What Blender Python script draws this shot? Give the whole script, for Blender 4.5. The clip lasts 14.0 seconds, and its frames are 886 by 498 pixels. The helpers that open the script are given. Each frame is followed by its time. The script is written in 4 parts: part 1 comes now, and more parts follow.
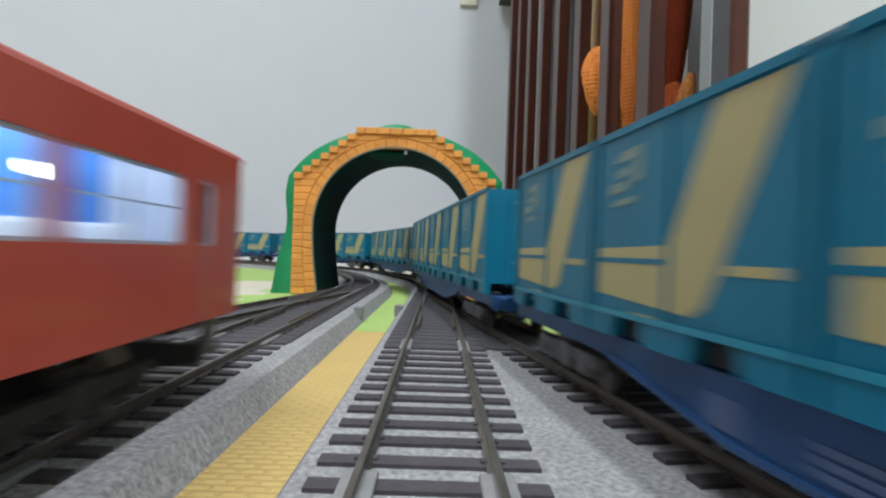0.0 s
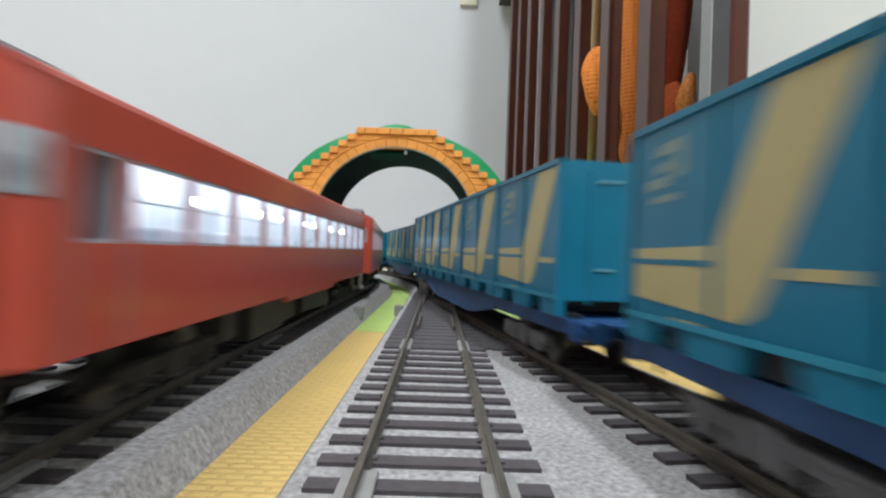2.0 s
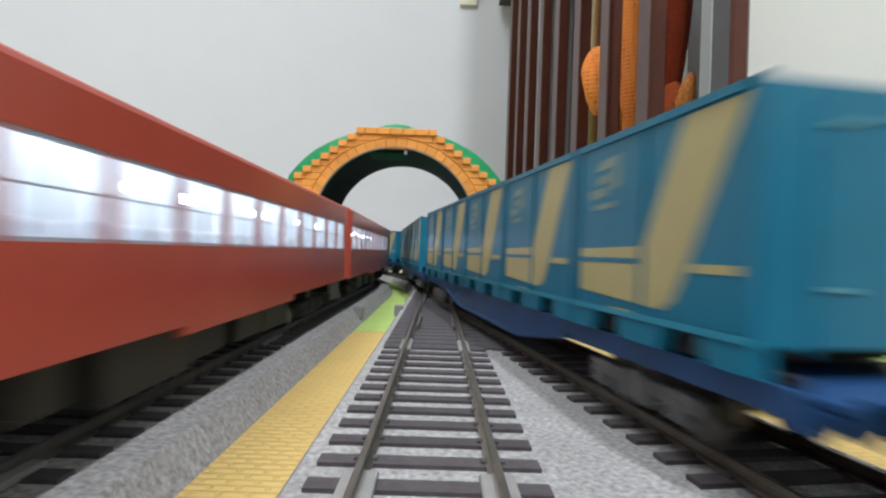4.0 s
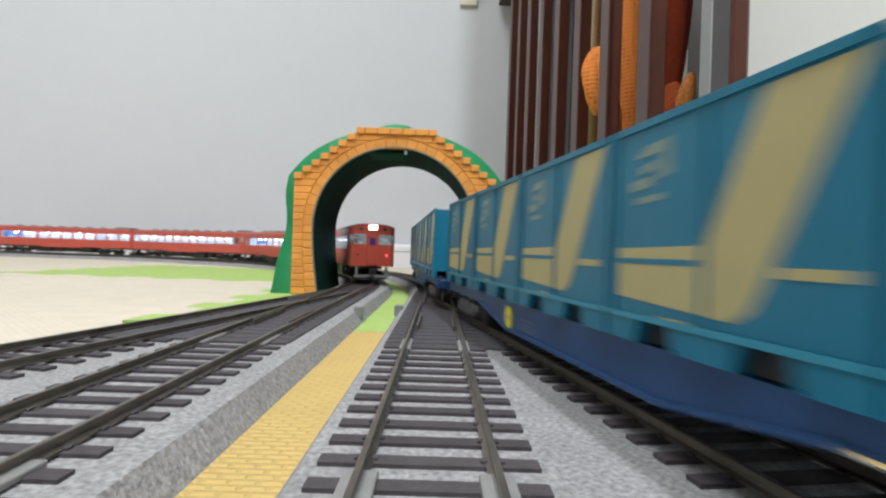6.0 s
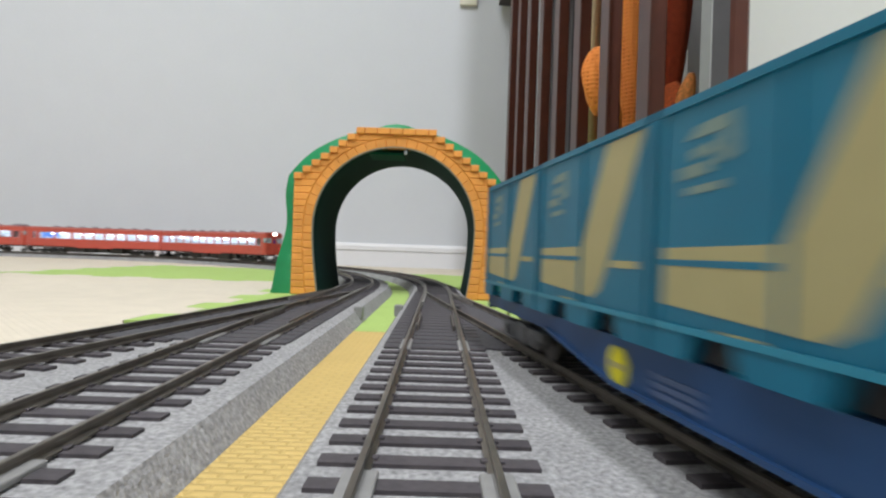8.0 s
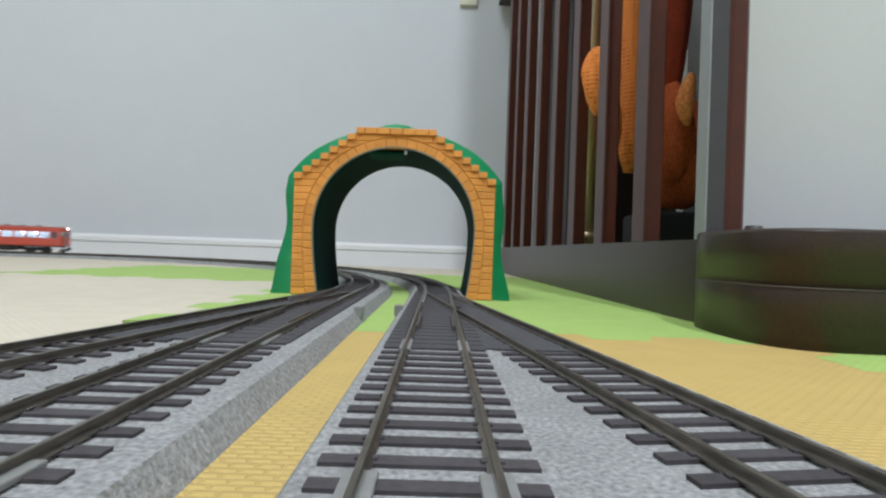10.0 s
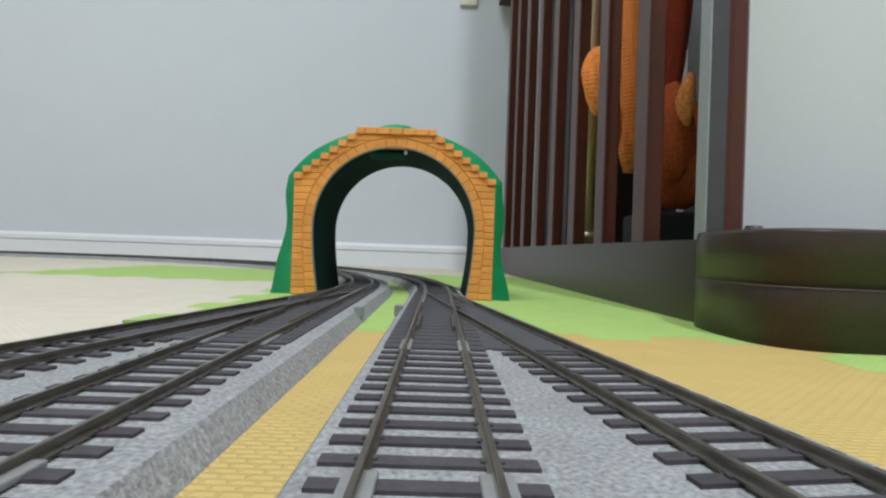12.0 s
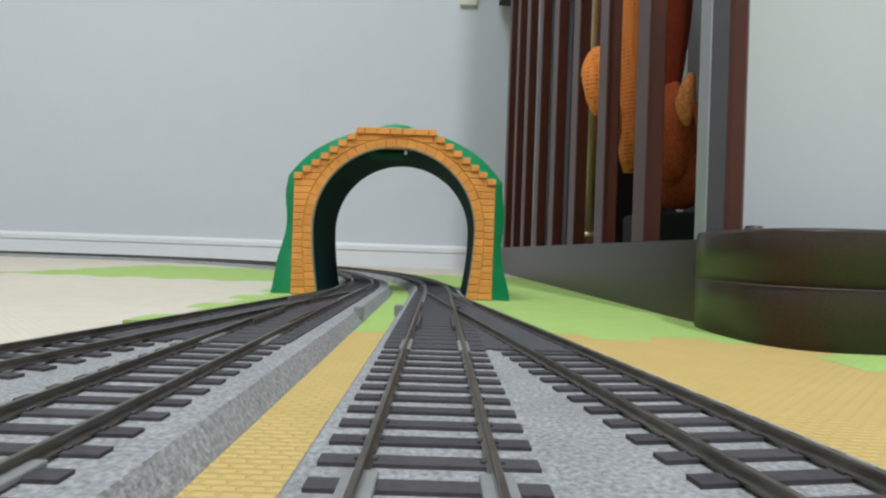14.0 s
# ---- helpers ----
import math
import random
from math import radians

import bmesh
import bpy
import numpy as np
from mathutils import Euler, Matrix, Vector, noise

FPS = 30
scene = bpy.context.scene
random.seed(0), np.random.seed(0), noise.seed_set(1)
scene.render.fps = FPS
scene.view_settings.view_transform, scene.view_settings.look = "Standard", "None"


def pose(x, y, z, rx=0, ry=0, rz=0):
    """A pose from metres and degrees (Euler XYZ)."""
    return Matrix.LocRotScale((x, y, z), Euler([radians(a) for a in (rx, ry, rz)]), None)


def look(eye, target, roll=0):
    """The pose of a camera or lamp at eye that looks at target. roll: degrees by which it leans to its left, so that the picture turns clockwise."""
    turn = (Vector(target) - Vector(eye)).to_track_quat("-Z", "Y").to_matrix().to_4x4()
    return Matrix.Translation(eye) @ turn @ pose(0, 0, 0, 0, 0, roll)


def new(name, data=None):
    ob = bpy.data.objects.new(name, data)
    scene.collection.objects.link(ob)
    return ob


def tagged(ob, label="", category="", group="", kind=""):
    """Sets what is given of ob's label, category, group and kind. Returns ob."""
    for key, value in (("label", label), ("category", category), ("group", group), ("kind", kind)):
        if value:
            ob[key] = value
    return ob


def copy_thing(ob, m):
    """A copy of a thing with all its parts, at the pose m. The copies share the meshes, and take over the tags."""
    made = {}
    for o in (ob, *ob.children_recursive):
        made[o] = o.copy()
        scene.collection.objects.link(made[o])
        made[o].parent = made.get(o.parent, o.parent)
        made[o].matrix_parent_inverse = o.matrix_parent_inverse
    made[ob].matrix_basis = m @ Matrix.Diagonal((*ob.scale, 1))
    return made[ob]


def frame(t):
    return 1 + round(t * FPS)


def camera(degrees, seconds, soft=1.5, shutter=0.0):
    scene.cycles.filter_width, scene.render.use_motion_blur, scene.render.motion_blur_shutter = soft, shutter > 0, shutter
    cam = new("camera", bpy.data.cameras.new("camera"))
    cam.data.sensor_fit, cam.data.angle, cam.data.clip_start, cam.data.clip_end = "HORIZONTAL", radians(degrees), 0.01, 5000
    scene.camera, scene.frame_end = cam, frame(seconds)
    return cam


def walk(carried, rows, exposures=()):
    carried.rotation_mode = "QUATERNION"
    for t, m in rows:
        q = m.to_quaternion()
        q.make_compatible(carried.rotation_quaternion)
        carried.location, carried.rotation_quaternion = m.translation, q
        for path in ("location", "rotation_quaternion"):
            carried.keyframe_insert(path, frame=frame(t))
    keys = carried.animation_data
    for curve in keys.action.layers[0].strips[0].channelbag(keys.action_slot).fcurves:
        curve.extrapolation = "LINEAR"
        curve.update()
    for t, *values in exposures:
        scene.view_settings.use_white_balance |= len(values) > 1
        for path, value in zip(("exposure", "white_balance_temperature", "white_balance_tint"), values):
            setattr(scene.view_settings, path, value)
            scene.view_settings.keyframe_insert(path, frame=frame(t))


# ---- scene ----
cam = camera(76.75, 14.0, soft=2.3, shutter=0.9)
EYE = (0.0003, 0.0, 0.035)
POSE = look(EYE, (0.0071, 1.0, 0.0400), 2.0)
walk(cam, [(0.0, POSE), (14.0, POSE)],
     [(0.0, 0.02, 6550, 10), (0.8, 0.16, 6750, 11), (2.0, 0.24, 6850, 12), (3.2, 0.26, 6850, 12), (5.3, 0.16, 6900, 13),
      (8.2, 0.06, 6900, 13), (10.3, -0.16, 6500, 8), (14.0, -0.16, 6500, 8)])

# ---- light ----
world = bpy.data.worlds.new("room_air")
scene.world = world
world.use_nodes = True
world.node_tree.nodes["Background"].inputs[0].default_value = (0.75, 0.85, 1.0, 1)
world.node_tree.nodes["Background"].inputs[1].default_value = 0.05


def area_lamp(x, y, z, size, watts, colour):
    data = bpy.data.lights.new("ceiling_lamp_light", "AREA")
    data.shape, data.size, data.energy, data.color = "DISK", size, watts, colour
    ob = new("ceiling_lamp_light", data)
    ob.location = (x, y, z)
    return ob


area_lamp(-0.60, -0.30, 2.20, 1.00, 34.5, (0.80, 0.88, 1.0))
area_lamp(0.40, -1.10, 2.20, 0.10, 50.0, (0.80, 0.87, 1.0))


# ---- materials ----
def material(name, colour, rough=0.6, metal=0.0, grain=0.0, grain_scale=200.0, bump=0.0, bump_scale=400.0,
             spread=0.0, coat=0.0, emit=0.0, emit_colour=None, ior=1.45, wear=0.0, specular=0.5):
    """A surface with two scales of tone (fine grain, broad stains), relief, and a tone of its own for each piece."""
    m = bpy.data.materials.new(name)
    m.use_nodes = True
    tree = m.node_tree
    p = tree.nodes["Principled BSDF"]
    p.inputs["Roughness"].default_value = rough
    p.inputs["Metallic"].default_value = metal
    p.inputs["IOR"].default_value = ior
    p.inputs["Specular IOR Level"].default_value = specular
    p.inputs["Coat Weight"].default_value = coat
    p.inputs["Coat Roughness"].default_value = 0.15
    if emit:
        p.inputs["Emission Color"].default_value = (*(emit_colour or colour), 1)
        p.inputs["Emission Strength"].default_value = emit
    coords = tree.nodes.new("ShaderNodeTexCoord")

    def noise_node(scale, detail):
        n = tree.nodes.new("ShaderNodeTexNoise")
        n.inputs["Scale"].default_value = scale
        n.inputs["Detail"].default_value = detail
        tree.links.new(coords.outputs["Object"], n.inputs["Vector"])
        return n

    value = None

    def swing(source, amount, last):
        r = tree.nodes.new("ShaderNodeMapRange")
        r.inputs["From Min"].default_value, r.inputs["From Max"].default_value = 0.25, 0.75
        r.inputs["To Min"].default_value, r.inputs["To Max"].default_value = 1 - amount, 1 + amount
        tree.links.new(source, r.inputs["Value"])
        if last is None:
            return r.outputs["Result"]
        k = tree.nodes.new("ShaderNodeMath")
        k.operation = "MULTIPLY"
        tree.links.new(last, k.inputs[0])
        tree.links.new(r.outputs["Result"], k.inputs[1])
        return k.outputs[0]

    if grain:
        value = swing(noise_node(grain_scale, 4).outputs["Fac"], grain, value)
    if wear:
        value = swing(noise_node(grain_scale / 14, 3).outputs["Fac"], wear, value)
    if spread:
        info = tree.nodes.new("ShaderNodeObjectInfo")
        r = tree.nodes.new("ShaderNodeMapRange")
        r.inputs["To Min"].default_value, r.inputs["To Max"].default_value = 0.25, 0.75
        tree.links.new(info.outputs["Random"], r.inputs["Value"])
        value = swing(r.outputs["Result"], spread, value)
    if value is not None:
        mix = tree.nodes.new("ShaderNodeVectorMath")
        mix.operation = "SCALE"
        mix.inputs[0].default_value = colour
        tree.links.new(value, mix.inputs["Scale"])
        tree.links.new(mix.outputs[0], p.inputs["Base Color"])
    else:
        p.inputs["Base Color"].default_value = (*colour, 1)
    if bump:
        b = tree.nodes.new("ShaderNodeBump")
        b.inputs["Strength"].default_value = bump
        b.inputs["Distance"].default_value = 0.0006
        tree.links.new(noise_node(bump_scale, 3).outputs["Fac"], b.inputs["Height"])
        tree.links.new(b.outputs[0], p.inputs["Normal"])
    return m


def weave_material(name, colour):
    """Foam mat with its embossed basket-weave surface."""
    m = material(name, colour, rough=0.75, grain=0.05, grain_scale=60, wear=0.05)
    tree = m.node_tree
    p = tree.nodes["Principled BSDF"]
    coords = tree.nodes.new("ShaderNodeTexCoord")
    brick = tree.nodes.new("ShaderNodeTexBrick")
    brick.inputs["Scale"].default_value = 1.0
    brick.inputs["Brick Width"].default_value = 0.0042
    brick.inputs["Row Height"].default_value = 0.0021
    brick.inputs["Mortar Size"].default_value = 0.0007
    brick.inputs["Mortar Smooth"].default_value = 1.0
    brick.inputs["Color1"].default_value = (1, 1, 1, 1)
    brick.inputs["Color2"].default_value = (0.86, 0.86, 0.86, 1)
    brick.inputs["Mortar"].default_value = (0, 0, 0, 1)
    tree.links.new(coords.outputs["Object"], brick.inputs["Vector"])
    b = tree.nodes.new("ShaderNodeBump")
    b.inputs["Strength"].default_value, b.inputs["Distance"].default_value = 0.55, 0.0007
    tree.links.new(brick.outputs["Color"], b.inputs["Height"])
    tree.links.new(b.outputs[0], p.inputs["Normal"])
    tone = tree.nodes.new("ShaderNodeMapRange")
    tone.inputs["To Min"].default_value, tone.inputs["To Max"].default_value = 0.92, 1.03
    tree.links.new(brick.outputs["Color"], tone.inputs["Value"])
    dye = tree.nodes.new("ShaderNodeVectorMath")
    dye.operation = "SCALE"
    tree.links.new(p.inputs["Base Color"].links[0].from_socket, dye.inputs[0])
    tree.links.new(tone.outputs["Result"], dye.inputs["Scale"])
    tree.links.new(dye.outputs[0], p.inputs["Base Color"])
    return m


WALLPAPER = material("wallpaper", (0.63, 0.645, 0.65), 0.85, grain=0.012, grain_scale=250, bump=0.5, bump_scale=350, wear=0.012)
SKIRTING = material("white_skirting", (0.80, 0.79, 0.765), 0.45, grain=0.01, grain_scale=40)
CEILING = material("ceiling_paper", (0.78, 0.78, 0.77), 0.9)
FLOORING = material("pale_flooring", (0.62, 0.58, 0.52), 0.5, grain=0.05, grain_scale=30)
MAT_YELLOW = weave_material("yellow_foam", (0.60, 0.42, 0.14))
MAT_GREEN = weave_material("green_foam", (0.41, 0.575, 0.155))
MAT_CREAM = weave_material("cream_foam", (0.70, 0.62, 0.48))
BALLAST = material("grey_roadbed", (0.295, 0.290, 0.280), 0.9, grain=0.45, grain_scale=980, bump=0.7, bump_scale=1000, wear=0.12)
SLEEPER = material("dark_sleeper", (0.062, 0.054, 0.056), 0.75, grain=0.2, grain_scale=600, spread=0.15, bump=0.3)
RAIL = material("nickel_rail", (0.19, 0.170, 0.142), 0.40, metal=0.8, grain=0.3, grain_scale=120, wear=0.35)
SILVER_RAIL = material("bright_nickel_rail", (0.50, 0.48, 0.44), 0.35, metal=0.7, grain=0.2, grain_scale=150)
RAIL_SIDE = material("rusty_rail_fixing", (0.10, 0.085, 0.07), 0.7, grain=0.3, grain_scale=300)
ORANGE_BRICK = material("orange_brick_plastic", (0.74, 0.30, 0.060), 0.5, grain=0.10, grain_scale=150, wear=0.06, spread=0.10, bump=0.2, bump_scale=500)
ORANGE_JOINT = material("orange_joint_plastic", (0.66, 0.265, 0.04), 0.55, grain=0.05)
TUNNEL_GREEN = material("green_plastic", (0.01, 0.24, 0.085), 0.38, grain=0.05, grain_scale=60, bump=0.15, bump_scale=60)
TUNNEL_DARK = material("dark_green_barrel", (0.005, 0.036, 0.028), 0.8, grain=0.08, grain_scale=80, specular=0.06)
CROWN_GREEN = material("mid_green_plastic", (0.006, 0.070, 0.045), 0.8, grain=0.08, grain_scale=80, specular=0.1)
BROWN = material("dark_brown_fence_plastic", (0.040, 0.026, 0.019), 0.32, grain=0.30, grain_scale=900, wear=0.05, bump=0.10, bump_scale=900, specular=0.5)
# paler brown that paints a highlight along the foot's seam
SEAM_HIGHLIGHT = material("painted_seam_highlight", (0.12, 0.10, 0.085), 0.4, grain=0.2, grain_scale=200)
SLAT_BROWN = material("reddish_brown_slat_paint", (0.072, 0.019, 0.010), 0.34, grain=0.16, grain_scale=50, wear=0.10, specular=0.5)
EDGE_SHEEN = material("painted_grey_sheen", (0.085, 0.082, 0.088), 0.5, grain=0.1, grain_scale=80)
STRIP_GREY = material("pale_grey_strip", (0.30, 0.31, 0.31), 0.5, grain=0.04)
BROWN_RED = material("dark_walnut_panel", (0.018, 0.010, 0.008), 0.4, grain=0.15, grain_scale=30)
WHITE_PANEL = material("white_panel", (0.61, 0.615, 0.61), 0.6, grain=0.01)
BRASS = material("brass_tube", (0.60, 0.46, 0.28), 0.30, metal=0.5, grain=0.1)
BLACK = material("black_plastic", (0.012, 0.012, 0.013), 0.5, grain=0.1)
TEAL = material("teal_container_paint", (0.006, 0.165, 0.265), 0.36, grain=0.07, grain_scale=80, wear=0.05, specular=0.35)
TEAL_LIGHT = material("light_teal_edge_paint", (0.02, 0.25, 0.36), 0.35, grain=0.05)
PALE_TEAL = material("worn_pale_teal_lettering", (0.10, 0.30, 0.36), 0.5, grain=0.1)
CREAM_STRIPE = material("cream_stripe_paint", (0.44, 0.385, 0.18), 0.45, grain=0.04)
EMBLEM = material("faded_emblem_paint", (0.19, 0.27, 0.23), 0.45, grain=0.1, grain_scale=400)
GREY_MARK = material("dull_blue_grey_marking", (0.075, 0.115, 0.21), 0.5, grain=0.08)
NAVY = material("navy_wagon_plastic", (0.016, 0.066, 0.175), 0.38, grain=0.08, grain_scale=100)
BOGIE_GREY = material("grey_bogie_plastic", (0.10, 0.10, 0.10), 0.6, grain=0.15)
WHEEL = material("blackened_wheel", (0.12, 0.11, 0.10), 0.35, metal=0.8, grain=0.15)
YELLOW_DISC = material("yellow_disc_paint", (0.75, 0.66, 0.02), 0.45, grain=0.03)
PALE_MARK = material("pale_grey_marking", (0.42, 0.46, 0.52), 0.5, grain=0.05)
VERMILION = material("vermilion_train_paint", (0.54, 0.082, 0.050), 0.28, grain=0.05, grain_scale=60, wear=0.05, coat=0.5)
ROOF_RED = material("faded_red_train_roof", (0.40, 0.085, 0.06), 0.5, grain=0.08)
ROOF_GREY = material("grey_train_roof", (0.22, 0.20, 0.21), 0.6, grain=0.08)
UNDER_GREY = material("olive_grey_underfloor", (0.032, 0.031, 0.026), 0.6, grain=0.15)
STEP_GREY = material("grey_step_metal", (0.20, 0.195, 0.19), 0.5, grain=0.1)
DARK_BOGIE = material("dark_bogie_plastic", (0.020, 0.020, 0.018), 0.65, grain=0.2)
SEAT_WHITE = material("pale_cabin_interior", (0.72, 0.74, 0.80), 0.6)
SEAT_BLUE = material("blue_cabin_panel", (0.10, 0.30, 0.75), 0.5, grain=0.1)
CABIN_GLOW = material("cabin_light_strip", (0.9, 0.95, 1.0), 0.5, emit=8.5, emit_colour=(0.76, 0.93, 1.0))
BULB = material("cabin_bulb_glow", (0.9, 0.95, 1.0), 0.5, emit=16.0, emit_colour=(0.82, 0.95, 1.0))
HEADLIGHT = material("headlight_glow", (1, 1, 1), 0.4, emit=9.0, emit_colour=(1.0, 0.95, 1.0))
TAIL_RED = material("tail_lamp_glow", (0.9, 0.05, 0.05), 0.4, emit=3.0, emit_colour=(1.0, 0.05, 0.08))
BLUE_DOOR = material("violet_door_glass", (0.07, 0.04, 0.22), 0.2)
# strong mottling paints pale and dark reflections into the cab glass
CAB_GLASS = material("grey_cab_glass_painted_glints", (0.22, 0.25, 0.26), 0.06, grain=0.95, grain_scale=190, wear=0.5)
LAMP_WHITE = material("lamp_diffuser", (0.9, 0.9, 0.88), 0.6)
RIM = material("pale_green_grey_rim", (0.22, 0.22, 0.17), 0.5, grain=0.05)
IVORY = material("ivory_plastic", (0.70, 0.66, 0.52), 0.5, grain=0.03)


def knit_material():
    m = material("orange_knit", (0.74, 0.19, 0.035), 0.85, wear=0.12)
    tree = m.node_tree
    p = tree.nodes["Principled BSDF"]
    coords = tree.nodes.new("ShaderNodeTexCoord")
    v = tree.nodes.new("ShaderNodeTexVoronoi")
    v.inputs["Scale"].default_value = 240
    v.inputs["Randomness"].default_value = 0.08
    tree.links.new(coords.outputs["Object"], v.inputs["Vector"])
    ramp = tree.nodes.new("ShaderNodeValToRGB")
    ramp.color_ramp.elements[0].position, ramp.color_ramp.elements[1].position = 0.06, 0.32
    ramp.color_ramp.elements[0].color = (0.60, 0.115, 0.022, 1)
    ramp.color_ramp.elements[1].color = (0.95, 0.29, 0.055, 1)
    tree.links.new(v.outputs["Distance"], ramp.inputs[0])
    tree.links.new(ramp.outputs[0], p.inputs["Base Color"])
    b = tree.nodes.new("ShaderNodeBump")
    b.inputs["Strength"].default_value, b.inputs["Distance"].default_value = 0.9, 0.002
    tree.links.new(v.outputs["Distance"], b.inputs["Height"])
    tree.links.new(b.outputs[0], p.inputs["Normal"])
    return m


KNIT = knit_material()
# the orange knit again, with the shade of the right-hand folds in its colour
KNIT_SHADED = material("shaded_orange_knit", (0.56, 0.115, 0.030), 0.9, grain=0.3, grain_scale=330, wear=0.15, bump=0.8, bump_scale=330)
KNIT_PALE = material("pale_orange_knit", (0.88, 0.32, 0.09), 0.9, grain=0.35, grain_scale=300, bump=0.8, bump_scale=300)
KNIT_DARK = material("dark_red_fabric", (0.36, 0.05, 0.015), 0.9, grain=0.2, grain_scale=150, bump=0.4)

# ---- mesh helpers, in millimetres ----
K = 0.001


def finish(bm, name, mat, smooth=False):
    bmesh.ops.recalc_face_normals(bm, faces=bm.faces)
    if smooth:
        for f in bm.faces:
            f.smooth = True
    me = bpy.data.meshes.new(name)
    bm.to_mesh(me)
    bm.free()
    me.materials.append(mat)
    return me


def part(name, bm, mat, parent=None, label="", smooth=False):
    ob = new(name, finish(bm, name, mat, smooth))
    if parent:
        ob.parent = parent
    if label:
        ob["label"] = label
    return ob


def piece(name, mesh, parent, x=0, y=0, z=0, rz=0.0, ry=0.0):
    """A repeat on shared mesh data, in millimetres and degrees."""
    ob = new(name, mesh)
    ob.parent = parent
    ob.matrix_basis = pose(x * K, y * K, z * K, 0, ry, rz)
    return ob


def empty(name, label, category, group="", kind=""):
    return tagged(new(name), label, category, group, kind)


def add_box(bm, x0, x1, y0, y1, z0, z1, bevel=0.0):
    made = bmesh.ops.create_cube(bm, size=1.0)["verts"]
    m = Matrix.Translation(((x0 + x1) / 2 * K, (y0 + y1) / 2 * K, (z0 + z1) / 2 * K)) @ Matrix.Diagonal(
        (abs(x1 - x0) * K, abs(y1 - y0) * K, abs(z1 - z0) * K, 1))
    bmesh.ops.transform(bm, matrix=m, verts=made)
    if bevel:
        edges = list({e for v in made for e in v.link_edges})
        bmesh.ops.bevel(bm, geom=edges, offset=bevel * K, segments=2, profile=0.5, affect="EDGES")


def box(x0, x1, y0, y1, z0, z1, bevel=0.0):
    bm = bmesh.new()
    add_box(bm, x0, x1, y0, y1, z0, z1, bevel)
    return bm


def add_prism(bm, outline, low, high, axis="y"):
    """Extrude a closed outline of (a, b): along y it lies in x, z; along x in y, z; along z in x, y."""
    def at(a, b, c):
        v = {"y": (a, c, b), "x": (c, a, b), "z": (a, b, c)}[axis]
        return bm.verts.new([q * K for q in v])
    front = [at(a, b, low) for a, b in outline]
    back = [at(a, b, high) for a, b in outline]
    n = len(outline)
    bm.faces.new(front)
    bm.faces.new(back[::-1])
    for i in range(n):
        bm.faces.new((front[i], back[i], back[(i + 1) % n], front[(i + 1) % n]))


def prism(outline, low, high, axis="y", bevel=0.0):
    bm = bmesh.new()
    add_prism(bm, outline, low, high, axis)
    if bevel:
        bmesh.ops.recalc_face_normals(bm, faces=bm.faces)
        bmesh.ops.bevel(bm, geom=list(bm.edges), offset=bevel * K, segments=2, profile=0.5, affect="EDGES")
    return bm


def add_drum(bm, x, y, z, r, length, axis="y", n=20, r2=None):
    made = bmesh.ops.create_cone(bm, cap_ends=True, segments=n, radius1=r * K, radius2=(r if r2 is None else r2) * K, depth=length * K)["verts"]
    turn = {"y": Matrix.Rotation(radians(90), 4, "X"), "x": Matrix.Rotation(radians(90), 4, "Y"), "z": Matrix.Identity(4)}[axis]
    bmesh.ops.transform(bm, matrix=Matrix.Translation((x * K, y * K, z * K)) @ turn, verts=made)


def add_sweep(bm, points, profile):
    """Sweep a closed profile of (offset to the right, z) along a plan line of (x, y)."""
    rings = []
    for i, (x, y) in enumerate(points):
        a, b = points[max(i - 1, 0)], points[min(i + 1, len(points) - 1)]
        dx, dy = b[0] - a[0], b[1] - a[1]
        n = math.hypot(dx, dy)
        dx, dy = dx / n, dy / n
        rings.append([bm.verts.new(((x + dy * o) * K, (y - dx * o) * K, z * K)) for o, z in profile])
    n = len(profile)
    for r, s in zip(rings, rings[1:]):
        for j in range(n):
            bm.faces.new((r[j], r[(j + 1) % n], s[(j + 1) % n], s[j]))
    bm.faces.new(rings[0])
    bm.faces.new(rings[-1][::-1])


def sweep(points, profile):
    bm = bmesh.new()
    add_sweep(bm, points, profile)
    return bm


# ---- plan of the railway, in millimetres ----
LEFT_X, TOE, RADIUS = -60.0, 408.0, 614.0
CENTRE_X = LEFT_X - RADIUS
RAIL_TOP, SLEEPER_TOP, BED_TOP = 8.0, 6.0, 5.35


def branch(dy):
    """How far a turnout's branch has left the straight line, dy past its toe."""
    if dy <= 0:
        return 0.0
    if dy < 58:
        return dy * dy / 706.0
    if dy < 370:
        return 4.765 + 0.1675 * (dy - 58)
    u = min(dy - 370, 150.0)
    return 57.0 + 0.1675 * u - 0.1675 * u * u / 300.0


def arc_points(radius, degrees=180.0, step=2.0):
    n = int(degrees / step)
    return [(CENTRE_X + radius * math.cos(radians(i * step)), TOE + radius * math.sin(radians(i * step))) for i in range(n + 1)]


def straight(x, y0, y1, step=20.0):
    n = max(2, int(abs(y1 - y0) / step))
    return [(x, y0 + (y1 - y0) * i / n) for i in range(n + 1)]


OUTER = RADIUS - LEFT_X
BRANCH_RIGHT = [(branch(TOE - y), y) for _, y in straight(0, -2900, TOE, 12.0)]
BRANCH_LEFT = [(LEFT_X - branch(TOE - y), y) for _, y in straight(0, -1400, TOE, 12.0)]


